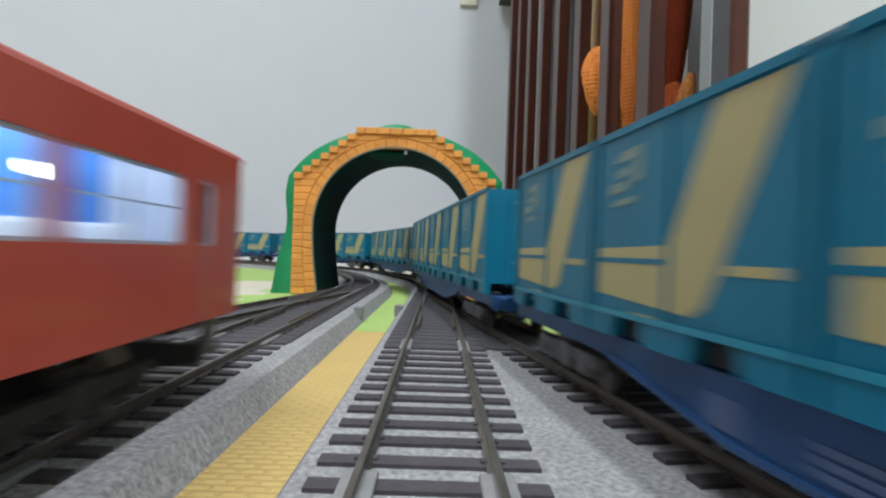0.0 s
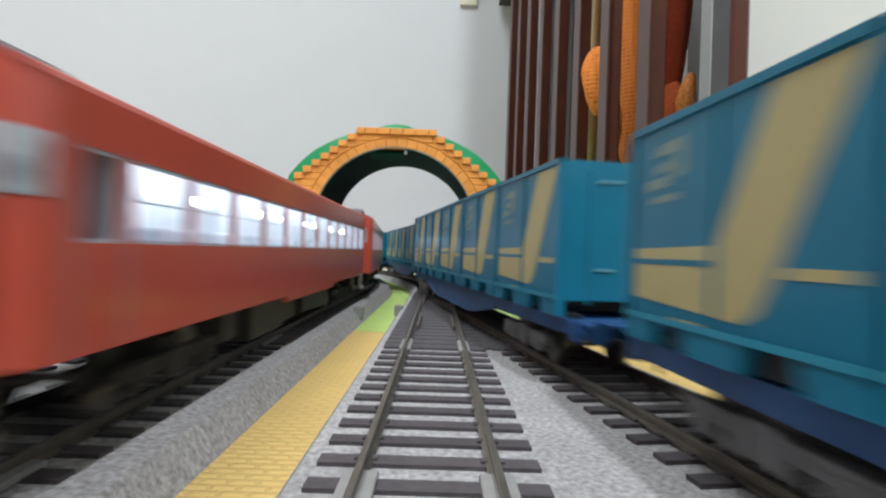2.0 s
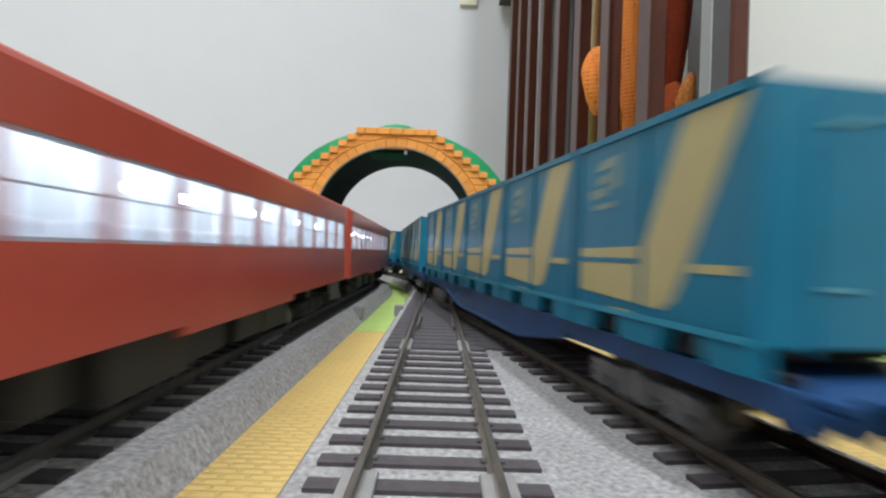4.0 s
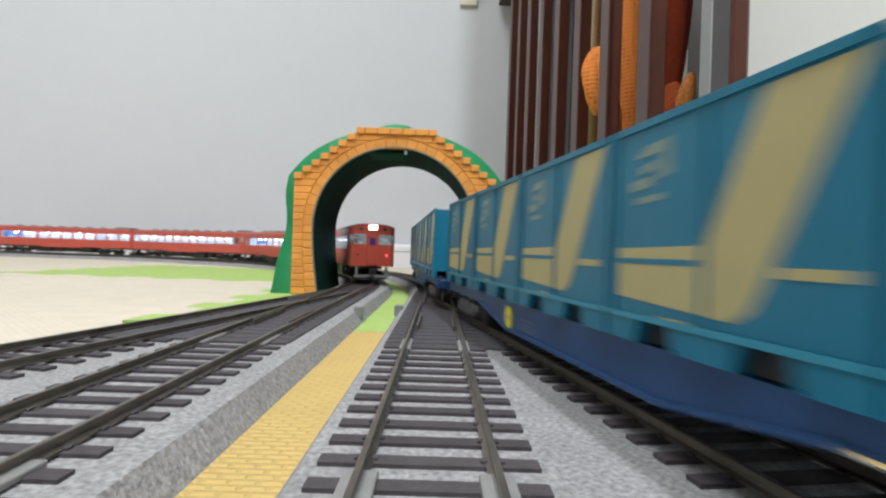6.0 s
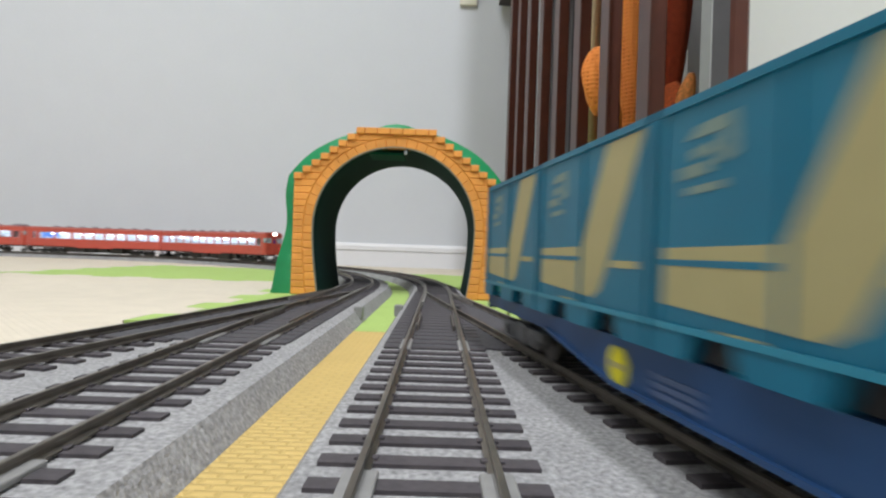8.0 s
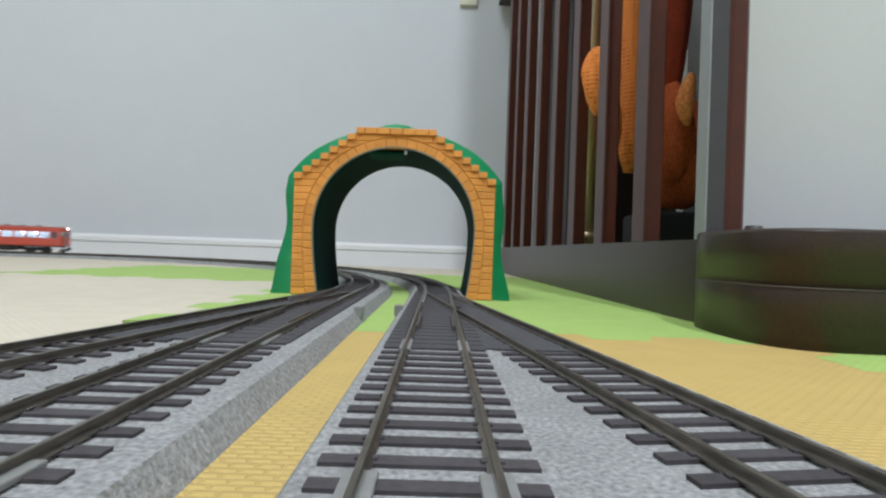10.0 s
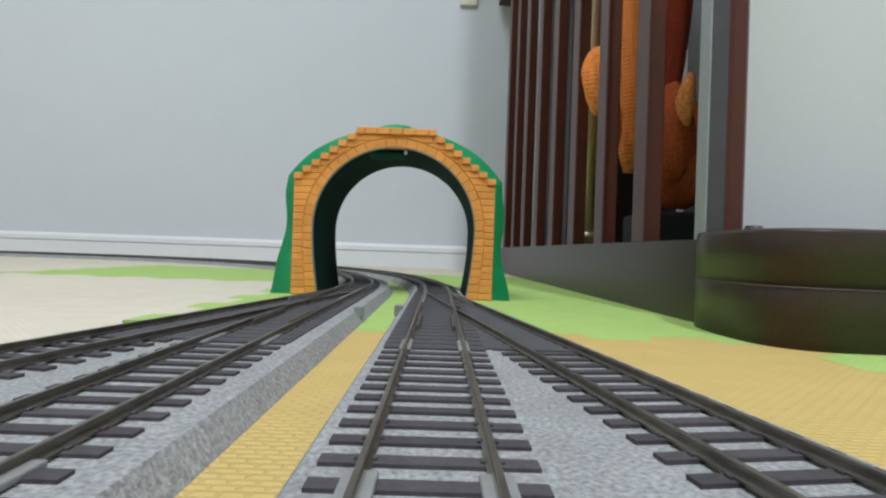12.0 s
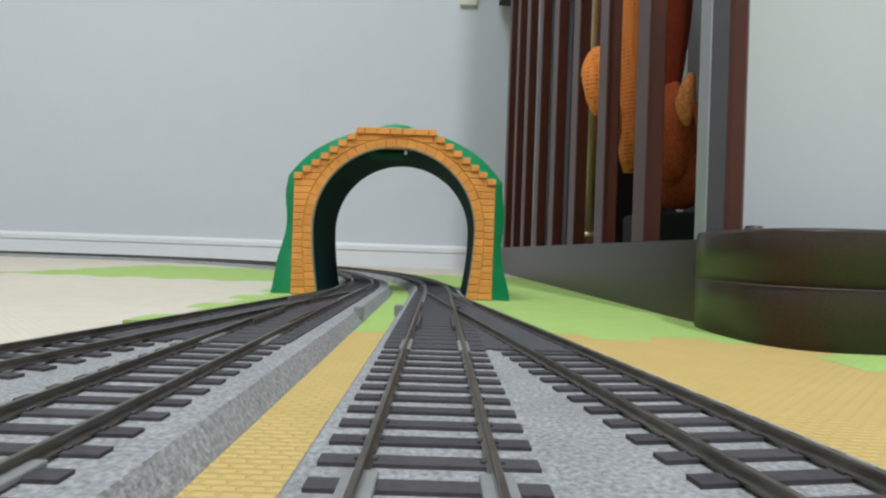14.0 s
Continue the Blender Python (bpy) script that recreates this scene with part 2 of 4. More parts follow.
class Route:
    """A line of travel, measured by its length from where it passes the camera."""

    def __init__(self, points):
        p = np.array(points)
        step = np.hypot(*np.diff(p, axis=0).T)
        keep = np.concatenate(([True], step > 1e-6))
        self.p = p[keep]
        length = np.concatenate(([0.0], np.cumsum(np.hypot(*np.diff(self.p, axis=0).T))))
        top = int(np.argmax(self.p[:, 1] >= min(TOE, self.p[:, 1].max()) - 1e-6)) + 1
        self.s = length - np.interp(0.0, self.p[:top, 1], length[:top])

    def at(self, s):
        return float(np.interp(s, self.s, self.p[:, 0])), float(np.interp(s, self.s, self.p[:, 1]))


def close_loop(radius):
    x = CENTRE_X - radius
    return straight(x, TOE - 20, -2900)


RED_ROUTE = Route(straight(LEFT_X, -2900, TOE, 20.0) + arc_points(RADIUS)[1:] + close_loop(RADIUS))
BLUE_ROUTE = Route(BRANCH_RIGHT + arc_points(OUTER)[1:] + close_loop(OUTER))

# ---- the room ----
WALL_Y = 1215.0


def build_room():
    tagged(part("wall_north", box(-2200, 1500, WALL_Y, WALL_Y + 120, -15, 2400), WALLPAPER), "white papered wall behind the railway", "wall", kind="structure")
    tagged(part("wall_south", box(-2200, 1500, -3320, -3200, -15, 2400), WALLPAPER), "white papered wall", "wall", kind="structure")
    tagged(part("wall_west", box(-2320, -2200, -3320, WALL_Y + 120, -15, 2400), WALLPAPER), "white papered wall", "wall", kind="structure")
    tagged(part("wall_east", box(1500, 1620, -3320, WALL_Y + 120, -15, 2400), WALLPAPER), "white papered wall", "wall", kind="structure")
    tagged(part("ceiling", box(-2320, 1620, -3320, WALL_Y + 120, 2400, 2500), CEILING), "plain white ceiling", "ceiling", kind="structure")
    tagged(part("floor", box(-2200, 1500, -3200, WALL_Y, -40, -12), FLOORING), "pale floor beneath the play mats", "floor", kind="structure")
    # skirting with a moulded top
    profile = [(0, -12), (-10, -12), (-10, 29.5), (-6.5, 30.8), (-6.5, 32.6), (-10, 33.4), (-10, 42), (-7, 46), (-4, 48), (0, 48)]
    bm = bmesh.new()
    add_prism(bm, [(WALL_Y + a, b) for a, b in profile], -2200, 108, "x")
    tagged(part("baseboard", bm, SKIRTING), "white moulded skirting board with a groove", "baseboard", kind="structure")


def tile_outline(x0, y0, x1, y1, tooth=15.0, depth=13.0):
    """A square foam tile with interlocking teeth on its four sides."""
    def side(ax, ay, bx, by, flip):
        n = 10
        pts = []
        dx, dy = (bx - ax) / n, (by - ay) / n
        nx, ny = dy / math.hypot(dx, dy), -dx / math.hypot(dx, dy)
        for i in range(n):
            off = depth / 2 * (1 if (i + flip) % 2 else -1)
            w = 0.14
            pts.append((ax + dx * (i + w * 0.5) + nx * off, ay + dy * (i + w * 0.5) + ny * off))
            pts.append((ax + dx * (i + 1 - w * 0.5) + nx * off, ay + dy * (i + 1 - w * 0.5) + ny * off))
        return pts
    return (side(x0, y0, x1, y0, 0) + side(x1, y0, x1, y1, 0) + side(x1, y1, x0, y1, 0) + side(x0, y1, x0, y0, 0))


def build_mats():
    xs = [-131 + 293 * i for i in range(-7, 1)] + [151, 444, 737]
    ys = [245 + 300 * i for i in range(-11, 4)]
    colours = {"y": (MAT_YELLOW, "yellow"), "g": (MAT_GREEN, "green"), "c": (MAT_CREAM, "cream")}
    plan = {(0, 0): "g", (0, 1): "g", (0, 2): "c", (-1, 1): "g", (0, -1): "y", (1, -1): "g", (1, 0): "g"}
    for i, (x, x1) in enumerate(zip(xs, xs[1:])):
        for j, y in enumerate(ys):
            c, r = i - 7, j - 11
            if y + 300 > WALL_Y + 5:
                continue
            key = plan.get((c, r))
            if key is None:
                key = "c" if c < 0 else ("y" if (c + r) % 2 else "g")
            mat, word = colours[key]
            bm = prism(tile_outline(x + 0.25, y + 0.25, x1 - 0.25, y + 299.75), -12, 0, "z")
            tagged(part("foam_mat", bm, mat), f"{word} interlocking foam play mat with a woven relief", "play mat", "foam mats on the floor")


build_room()
build_mats()


# ---- track ----
BED = [(-21.2, 0.05), (-17.6, BED_TOP), (17.6, BED_TOP), (21.2, 0.05)]


def rail_profile(o):
    return [(o - 1.05, 5.8), (o - 1.05, 6.2), (o - 0.3, 6.5), (o - 0.3, 7.2), (o - 0.5, 7.35), (o - 0.5, 7.9), (o - 0.38, 8.0),
            (o + 0.38, 8.0), (o + 0.5, 7.9), (o + 0.5, 7.35), (o + 0.3, 7.2), (o + 0.3, 6.5), (o + 1.05, 6.2), (o + 1.05, 5.8)]


def along(points, start, stop, pitch):
    """Places and headings every pitch along a plan line."""
    r = Route(points) if len(points) > 2 else None
    s = r.s[0] + start
    out = []
    while s < min(r.s[-1], r.s[0] + stop):
        (x, y), (x2, y2) = r.at(s), r.at(s + 1)
        out.append((x, y, math.degrees(math.atan2(y2 - y, x2 - x))))
        s += pitch
    return out


def sleeper_mesh():
    bm = bmesh.new()
    add_box(bm, -1.7, 1.7, -15.3, 15.3, 4.2, SLEEPER_TOP - 0.05, 0.0)
    for y in (-8.75, 8.75):
        for s in (-1, 1):
            add_box(bm, -0.7, 0.7, y + s * 1.2 - 0.45, y + s * 1.2 + 0.45, 5.8, 6.35)
    return finish(bm, "sleeper", SLEEPER)


SLEEPER_MESH = sleeper_mesh()
PITCH = 8.35


def build_track(label, points, bed_points, sleepers, far=(), lift=0.0, wide=0.0, joiners=False):
    track = empty("railway_track", label, "model track", "tracks of the layout")
    profile = [(o + (wide if o > 0 else 0), z - (lift if z > 1 else 0)) for o, z in BED]
    part("roadbed", sweep(bed_points, profile), BALLAST, track, "grey moulded ballast roadbed")
    for o in (-8.75, 8.75):
        part("rail", sweep(points, rail_profile(o)), RAIL, track, "worn nickel rail")
    for x, y, a in sleepers:
        piece("sleeper", SLEEPER_MESH, track, x, y, -lift * 0.5, a)
    for y0, y1, half in ((46.0, 72.5, 2.3), (163.0, 181.0, 1.7)):
        for o in (-8.75, 8.75):
            line = [(x + o, y) for x, y in points if y0 - 16 <= y <= y1 + 16 and x > -200]
            if joiners and line:
                part("rail_joiner", box(line[0][0] - half, line[0][0] + half, y0, y1, 5.6, 6.6, 0.3), JOINER, track)
    if far:
        bm = bmesh.new()
        for x, y, a in far:
            n0 = len(bm.verts)
            add_box(bm, -1.9, 1.9, -15.0, 15.0, 4.2, SLEEPER_TOP)
            bm.verts.ensure_lookup_table()
            bmesh.ops.transform(bm, matrix=pose(x * K, y * K, 0, 0, 0, a), verts=bm.verts[n0:])
        tagged(part("sleeper_strip", bm, SLEEPER, track), kind="stuff")
    return track


TURNOUT = material("dark_turnout_roadbed", (0.075, 0.072, 0.075), 0.85, grain=0.3, grain_scale=700, bump=0.5, bump_scale=800, wear=0.1)
JOINER = material("grey_joiner", (0.24, 0.235, 0.22), 0.55, grain=0.12, grain_scale=300)


def build_turnout(x0, side, lug_x, lug_y):
    turnout = empty("turnout", "dark model railway turnout with moving point blades", "turnout", "turnouts of the layout")
    ys = [172 + 12 * i for i in range(20)]
    edge = [(x0 - side * 15.6, y) for y in ys] + [(x0 + side * (branch(TOE - y) + 15.6), y) for y in reversed(ys)]
    part("base_plate", prism(edge, BED_TOP - 0.2, SLEEPER_TOP - 0.17, "z"), TURNOUT, turnout, "dark ballasted base plate")
    for o in (-1, 1):
        blade = [(x0 + o * 7.4 + side * branch(TOE - y) * (1 if o == side else 0) * 0.9, y) for y in (300 + 8 * i for i in range(11))]
        part("point_blade", sweep(blade, [(-0.35, 6.0), (-0.35, 7.9), (0.35, 7.9), (0.35, 6.0)]), SILVER_RAIL, turnout, "bright point blade")
        guard = [(x0 + o * 6.6, y) for y in (205 + 8 * i for i in range(6))]
        part("guard_rail", sweep(guard, [(-0.35, 6.0), (-0.35, 7.9), (0.35, 7.9), (0.35, 6.0)]), RAIL_SIDE, turnout)
        part("frog_block", box(x0 + side * 8.75 + o * 1.8 - 1.3, x0 + side * 8.75 + o * 1.8 + 1.3, 286, 297, 5.6, 7.3, 0.3), BLACK, turnout)
    part("tie_bar", box(x0 - 13, x0 + 13, 385, 388, 5.7, 6.4, 0.2), BLACK, turnout)
    part("switch_lug", box(lug_x - 2, lug_x + 2, lug_y - 3, lug_y + 3, 2.0, 7.6, 0.4), JOINER, turnout, "pale grey switch lug")
    return turnout


def build_railway():
    near_c = [(x, y, 90.0) for x, y in [(0.0, 44.4 + PITCH * i) for i in range(43)]]
    line_c = straight(0, -2900, TOE, 30.0) + arc_points(OUTER)[1:] + close_loop(OUTER)
    line_l = straight(LEFT_X, -2900, TOE, 30.0) + arc_points(RADIUS)[1:] + close_loop(RADIUS)
    far_c = along(arc_points(OUTER, 120), 0, 1500, PITCH)
    far_l = along(arc_points(RADIUS, 120), 0, 1400, PITCH)
    build_track("straight model track curving away behind the tunnel", line_c, line_c, near_c, far_c, joiners=True)
    near_l = [(LEFT_X, y, 90.0) for _, y, _ in near_c]
    build_track("model track that curves away round the inner loop", line_l, line_l, near_l, far_l, 0.0, 4.0, True)
    for side, x0 in ((1, 0.0), (-1, LEFT_X)):
        edge = [(x0 + side * 12, -80 + 20 * i) for i in range(20)]
        edge += [(x0 + side * (max(branch(TOE - y), 13) - 10), y) for y in (-80 + 20 * i for i in range(19, -1, -1))]
        turnout = build_turnout(x0, side, -19.0 if side > 0 else LEFT_X + 23.0, 281.0 if side > 0 else 268.0)
        part("ballast_wedge", prism(edge, 0.1, BED_TOP - 0.28, "z"), BALLAST, turnout, "grey ballast filler between the diverging tracks")
    right = [(x, y) for x, y in BRANCH_RIGHT]
    rs = [(x, y, a) for x, y, a in along(right, 2920, 3180, PITCH)]
    build_track("branch track leaving the turnout", right, right, rs, (), 0.25)
    left = [(x, y) for x, y in BRANCH_LEFT]
    ls = [(x, y, a) for x, y, a in along(left, 1440, 1700, PITCH)]
    build_track("siding track leaving the turnout", left, left, ls, (), 0.25)


build_railway()


# ---- tunnel ----
TUN_X, TUN_Y0, TUN_Y1 = -34.0, 415.0, 505.0


def arch_inner(z):
    """Half width of the opening at height z."""
    if z < 51:
        return 54.5 + 5.0 * math.sin(min(z / 51.0, 1.0) * math.pi / 2)
    return math.sqrt(max(59.5 ** 2 - (z - 51) ** 2, 0.0))


def arch_outer(z):
    """Half width of the stepped orange front at height z."""
    if z < 89.9:
        return 74.5
    k = min(int((z - 89.9) / 4.98) + 1, 7)
    return 74.5 - k * 6.4 if z < 125 else 0.0


def build_tunnel():
    tunnel = empty("toy_tunnel", "green plastic toy tunnel with orange brick portal over the tracks", "toy tunnel")
    tunnel.location = (TUN_X * K, 0, 0)
    # green hill shell and dark barrel
    n = 72
    inner, outer = [], []
    for i in range(n + 1):
        u = i / n
        if u < 0.22:
            z = 51 * u / 0.22
            inner.append((-arch_inner(z), z))
        elif u > 0.78:
            z = 51 * (1 - u) / 0.22
            inner.append((arch_inner(z), z))
        else:
            a = math.pi * (1 - (u - 0.22) / 0.56)
            inner.append((59.5 * math.cos(a), 51 + 59.5 * math.sin(a)))
        # outline of the hill
        w = u * 2 if u < 0.5 else (1 - u) * 2
        s = -1 if u < 0.5 else 1
        if w < 0.58:
            z = 88 * w / 0.58
            x = 80.5 + (6.5 if s > 0 else 11.0) * (1 - z / 88) ** 3 + 1.4 * math.sin(z * 0.11 + s) * min(1.0, (88 - z) / 20) - max(0, (z - 78) / 10)
        else:
            k = (w - 0.58) / 0.42
            x = 79.5 * max(math.cos(k * math.pi / 2), 0.0)
            z = float(np.interp(x, (0, 8, 14, 33, 45, 58, 67, 74, 79.5), (129.0, 128.0, 125.4, 121.0, 116.5, 109.5, 102.5, 95.0, 88.0)))
        outer.append((s * x, z))
    bm = bmesh.new()
    deep = [TUN_Y0 + 2, TUN_Y0 + 25, TUN_Y0 + 50, TUN_Y0 + 75, TUN_Y1]
    rings = []
    for d, y in enumerate(deep):
        rings.append([bm.verts.new(((x + 1.2 * math.sin(0.35 * z + d * 1.9) * (0 < d)) * K, y * K, (z + (1.5 * math.sin(0.1 * x + d) - 1.0) * (0 < d) * (z > 20)) * K)) for x, z in outer])
    for r, s in zip(rings, rings[1:]):
        for i in range(n):
            bm.faces.new((r[i], r[i + 1], s[i + 1], s[i]))
    back = [bm.verts.new((x * 1.03 * K, TUN_Y1 * K, (z * 1.02) * K)) for x, z in inner]
    front = [bm.verts.new((x * 1.03 * K, deep[0] * K, (z * 1.02) * K)) for x, z in inner]
    for i in range(n):
        bm.faces.new((rings[-1][i], rings[-1][i + 1], back[i + 1], back[i]))
        bm.faces.new((rings[0][i], rings[0][i + 1], front[i + 1], front[i]))
    part("hill_shell", bm, TUNNEL_GREEN, tunnel, "glossy green moulded hill", smooth=True)
    # barrel coloured much darker than the shell, with hardly any gloss
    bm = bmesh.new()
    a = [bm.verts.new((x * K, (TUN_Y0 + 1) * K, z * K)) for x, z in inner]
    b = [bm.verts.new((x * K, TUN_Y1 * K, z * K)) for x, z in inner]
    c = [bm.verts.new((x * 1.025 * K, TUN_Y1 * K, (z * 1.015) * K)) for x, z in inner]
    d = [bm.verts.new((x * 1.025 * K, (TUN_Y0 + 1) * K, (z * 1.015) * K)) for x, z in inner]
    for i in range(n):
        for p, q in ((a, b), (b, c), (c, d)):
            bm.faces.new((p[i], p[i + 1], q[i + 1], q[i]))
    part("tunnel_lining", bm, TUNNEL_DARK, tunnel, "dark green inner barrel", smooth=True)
    # orange portal plate
    bm = bmesh.new()
    course = 4.98
    zs = [i * 1.0 for i in range(0, 125)] + [125.0]
    for z0, z1 in zip(zs, zs[1:]):
        zm = (z0 + z1) / 2
        xo = arch_outer(zm) - 0.4
        if z1 <= 110.4:
            i0, i1 = arch_inner(z0) + 0.2, arch_inner(z1) + 0.2
            for s in (-1, 1):
                add_prism(bm, [(s * i0, z0), (s * xo, z0), (s * xo, z1), (s * i1, z1)], TUN_Y0 - 1.5, TUN_Y0 + 2.5)
        else:
            add_prism(bm, [(-xo, z0), (xo, z0), (xo, z1), (-xo, z1)], TUN_Y0 - 1.5, TUN_Y0 + 2.5)
    plate = part("portal_plate", bm, ORANGE_JOINT, tunnel, "orange plastic portal front")
    # bricks of the legs and spandrels
    def brick(outline):
        bm = bmesh.new()
        add_prism(bm, outline, TUN_Y0 - 2.2, TUN_Y0 - 1.4)
        bmesh.ops.recalc_face_normals(bm, faces=bm.faces)
        front = [e for e in bm.edges if all(v.co.y < (TUN_Y0 - 2.1) * K for v in e.verts)]
        bmesh.ops.bevel(bm, geom=front, offset=0.45 * K, segments=1, affect="EDGES")
        part("brick", bm, ORANGE_BRICK, plate)
    g = 0.2
    rng = random.Random(4)

    def ring_edge(z):
        """Half width at which the flat courses meet the opening or the ring of voussoirs."""
        if z < 51:
            return arch_inner(z) + 7.2 + (51 - z) * 0.03
        return math.sqrt(max(66.5 ** 2 - (z - 51) ** 2, 0)) + 0.2

    k = 0
    z = 0.26
    while z < 124:
        zt = z + course
        zm = z + course / 2
        for s in (-1, 1):
            edge0, edge1 = ring_edge(z), ring_edge(zt)
            hi = arch_outer(zm)
            if hi - edge0 < 1.0:
                continue
            cuts = [edge0]
            x = edge0 + (8.2 if k % 2 else 11.0)
            while x < hi - 5.5:
                cuts.append(x + rng.uniform(-0.6, 0.6))
                x += 10.5
            cuts.append(hi)
            for j, (c0, c1) in enumerate(zip(cuts, cuts[1:])):
                h0, h1 = rng.uniform(-0.2, 0.2), rng.uniform(-0.2, 0.2)
                t0 = min(edge1, c1 - 1.0) if j == 0 else c0
                brick([(s * (c0 + g), z + g), (s * (c1 - g), z + g), (s * (c1 - g), zt - g + h0), (s * (t0 + g), zt - g + h1)])
        z = zt
        k += 1
    # raised cap stones up the steps and along the crown
    cap = finish(box(-3.0, 3.0, -3.3, 0, -2.3, 2.3, 0.5), "cap_brick", ORANGE_BRICK)
    for k in range(8):
        for s in (-1, 1):
            piece("cap_brick", cap, plate, s * (74.5 - 6.4 * k - 3.1), TUN_Y0 - 0.6, 89.9 + 4.98 * k - 2.4)
    crown = finish(box(-4.5, 4.5, -3.3, 0, -2.3, 2.3, 0.5), "cap_brick", ORANGE_BRICK)
    for x in (-18.6, -9.3, 0.0, 9.3, 18.6):
        piece("cap_brick", crown, plate, x, TUN_Y0 - 0.6, 122.4)
    # inner column of each leg, below the ring
    for i in range(9):
        a, b = 51.0 * i / 9, 51.0 * (i + 1) / 9
        for s in (-1, 1):
            tilt = rng.uniform(-0.5, 0.5)
            brick([(s * (arch_inner(a) + 0.4), a + g), (s * (ring_edge(a) - g), a + g + tilt * (i > 0)), (s * (ring_edge(b) - g), b - g), (s * (arch_inner(b) + 0.4), b - g)])
    # ring of voussoirs
    m = 26
    for i in range(m):
        a0, a1 = math.pi * (i + 0.012) / m, math.pi * (i + 0.988) / m
        r0, r1 = 60.2, 66.2
        brick([(r0 * math.cos(a0), 51 + r0 * math.sin(a0)), (r1 * math.cos(a0), 51 + r1 * math.sin(a0)),
               (r1 * math.cos(a1), 51 + r1 * math.sin(a1)), (r0 * math.cos(a1), 51 + r0 * math.sin(a1))])
    # pale moulded rim of the opening
    bm = bmesh.new()
    rim = [[bm.verts.new((x * q * K, y * K, (51 + (z - 51) * q if z > 51 else z) * K)) for x, z in inner] for q, y in ((1.0, TUN_Y0 + 1), (1.0, TUN_Y0 - 2.4), (1.012, TUN_Y0 - 2.4), (1.012, TUN_Y0 - 1.2))]
    for p, q in zip(rim, rim[1:]):
        for i in range(n):
            bm.faces.new((p[i], p[i + 1], q[i + 1], q[i]))
    part("portal_rim", bm, RIM, tunnel, "thin pale grey moulded rim", smooth=True)
    part("crown_plate", box(-26, 5, TUN_Y0 + 6, TUN_Y0 + 34, 106.6, 108.4, 0.3), CROWN_GREEN, tunnel, "green plate under the crown")
    part("clip", box(6, 8, TUN_Y0 - 0.5, TUN_Y0 + 3, 106.5, 109.2, 0.2), PALE_MARK, tunnel)


build_tunnel()


# ---- fence and what stands behind it ----
def fence_x(y):
    """Plan line of the fence's face towards the tracks."""
    return 158.0 - 0.040 * y


def build_fence():
    fence = empty("fence", "dark brown slatted indoor fence on a low plinth", "fence")
    y0, y1 = 300.0, WALL_Y - 12
    turn = math.degrees(math.atan(0.040))
    bm = bmesh.new()
    add_prism(bm, [(fence_x(y0), y0), (fence_x(y1), y1), (fence_x(y1) + 30, y1), (fence_x(y0) + 30, y0)], 0, 47, "z")
    part("plinth_rail", bm, BROWN, fence, "glossy dark brown base rail")
    bm = bmesh.new()
    add_prism(bm, [(fence_x(y0), y0), (fence_x(y1), y1), (fence_x(y1) + 30, y1), (fence_x(y0) + 30, y0)], 570, 600, "z")
    part("top_rail", bm, BROWN, fence)
    slat = finish(box(0, 12.5, 0, 24, 0, 524, 1.2), "slat", SLAT_BROWN)
    y = 400.0
    while y < y1 - 100:
        piece("slat", slat, fence, fence_x(y) + 4.5, y, 46.5, turn)
        y += 91.0
    post = [(147.2, 308), (151.6, 297.5), (153.5, 296), (160.2, 296), (162.2, 298), (162.6, 319), (147.2, 319)]
    # grey colour on this chamfer imitates gloss on the brown post
    part("post_edge", prism([(146.9, 308.0), (151.3, 297.4), (151.7, 297.6), (147.3, 308.2)], 46, 600, "z"), EDGE_SHEEN, fence, "chamfer of the brown post with its grey sheen painted on")
    part("end_post", prism(post, 46, 600, "z"), SLAT_BROWN, fence, "brown post with a wide chamfered edge")
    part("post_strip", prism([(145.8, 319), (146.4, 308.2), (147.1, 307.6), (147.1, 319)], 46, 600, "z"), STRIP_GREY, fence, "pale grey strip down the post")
    tagged(part("trim", box(304.0, 328, 700, 720, -12, 2400), WHITE_PANEL), "white vertical trim board behind the knit bundle", "trim", kind="structure")
    # rounded foot at the near end
    foot = empty("gate_base", "dark brown rounded plastic foot block of the fence, in two layers", "base block")
    out = [(140, 306), (135.5, 288), (135, 266), (136, 245), (143, 230), (155, 222.5), (180, 220.5), (420, 217), (420, 330), (165, 330)]
    for _ in range(2):
        soft = []
        for (a, b), (c, d) in zip(out, out[1:] + out[:1]):
            soft += [(a * 0.75 + c * 0.25, b * 0.75 + d * 0.25), (a * 0.25 + c * 0.75, b * 0.25 + d * 0.75)]
        out = soft
    for name, z0, z1, grow in (("lower_block", 0.0, 25.2, 0.0), ("seam", 25.2, 25.7, -0.35), ("upper_block", 25.7, 50.0, 0.0)):
        pts = [(a + grow * (0.7 if a < 150 else 0), b + (grow if b < 300 else 0)) for a, b in out]
        bm = bmesh.new()
        add_prism(bm, pts, z0, z1, "z")
        bmesh.ops.recalc_face_normals(bm, faces=bm.faces)
        top = [e for e in bm.edges if all(v.co.z > (z1 - 0.01) * K for v in e.verts)]
        bmesh.ops.bevel(bm, geom=top, offset=(1.8 if z1 > 40 else 0.15) * K, segments=3, profile=0.5, affect="EDGES")
        for f in bm.faces:
            f.smooth = abs(f.normal.z) < 0.4
        part(name, bm, SEAM_HIGHLIGHT if name == "seam" else BROWN, foot)
    for x, y in ((141, 250), (196, 232)):
        bm = bmesh.new()
        add_drum(bm, x, y, 50.6, 4.2, 1.8, "z", 16, 3.4)
        part("screw_cap", bm, BROWN, foot)


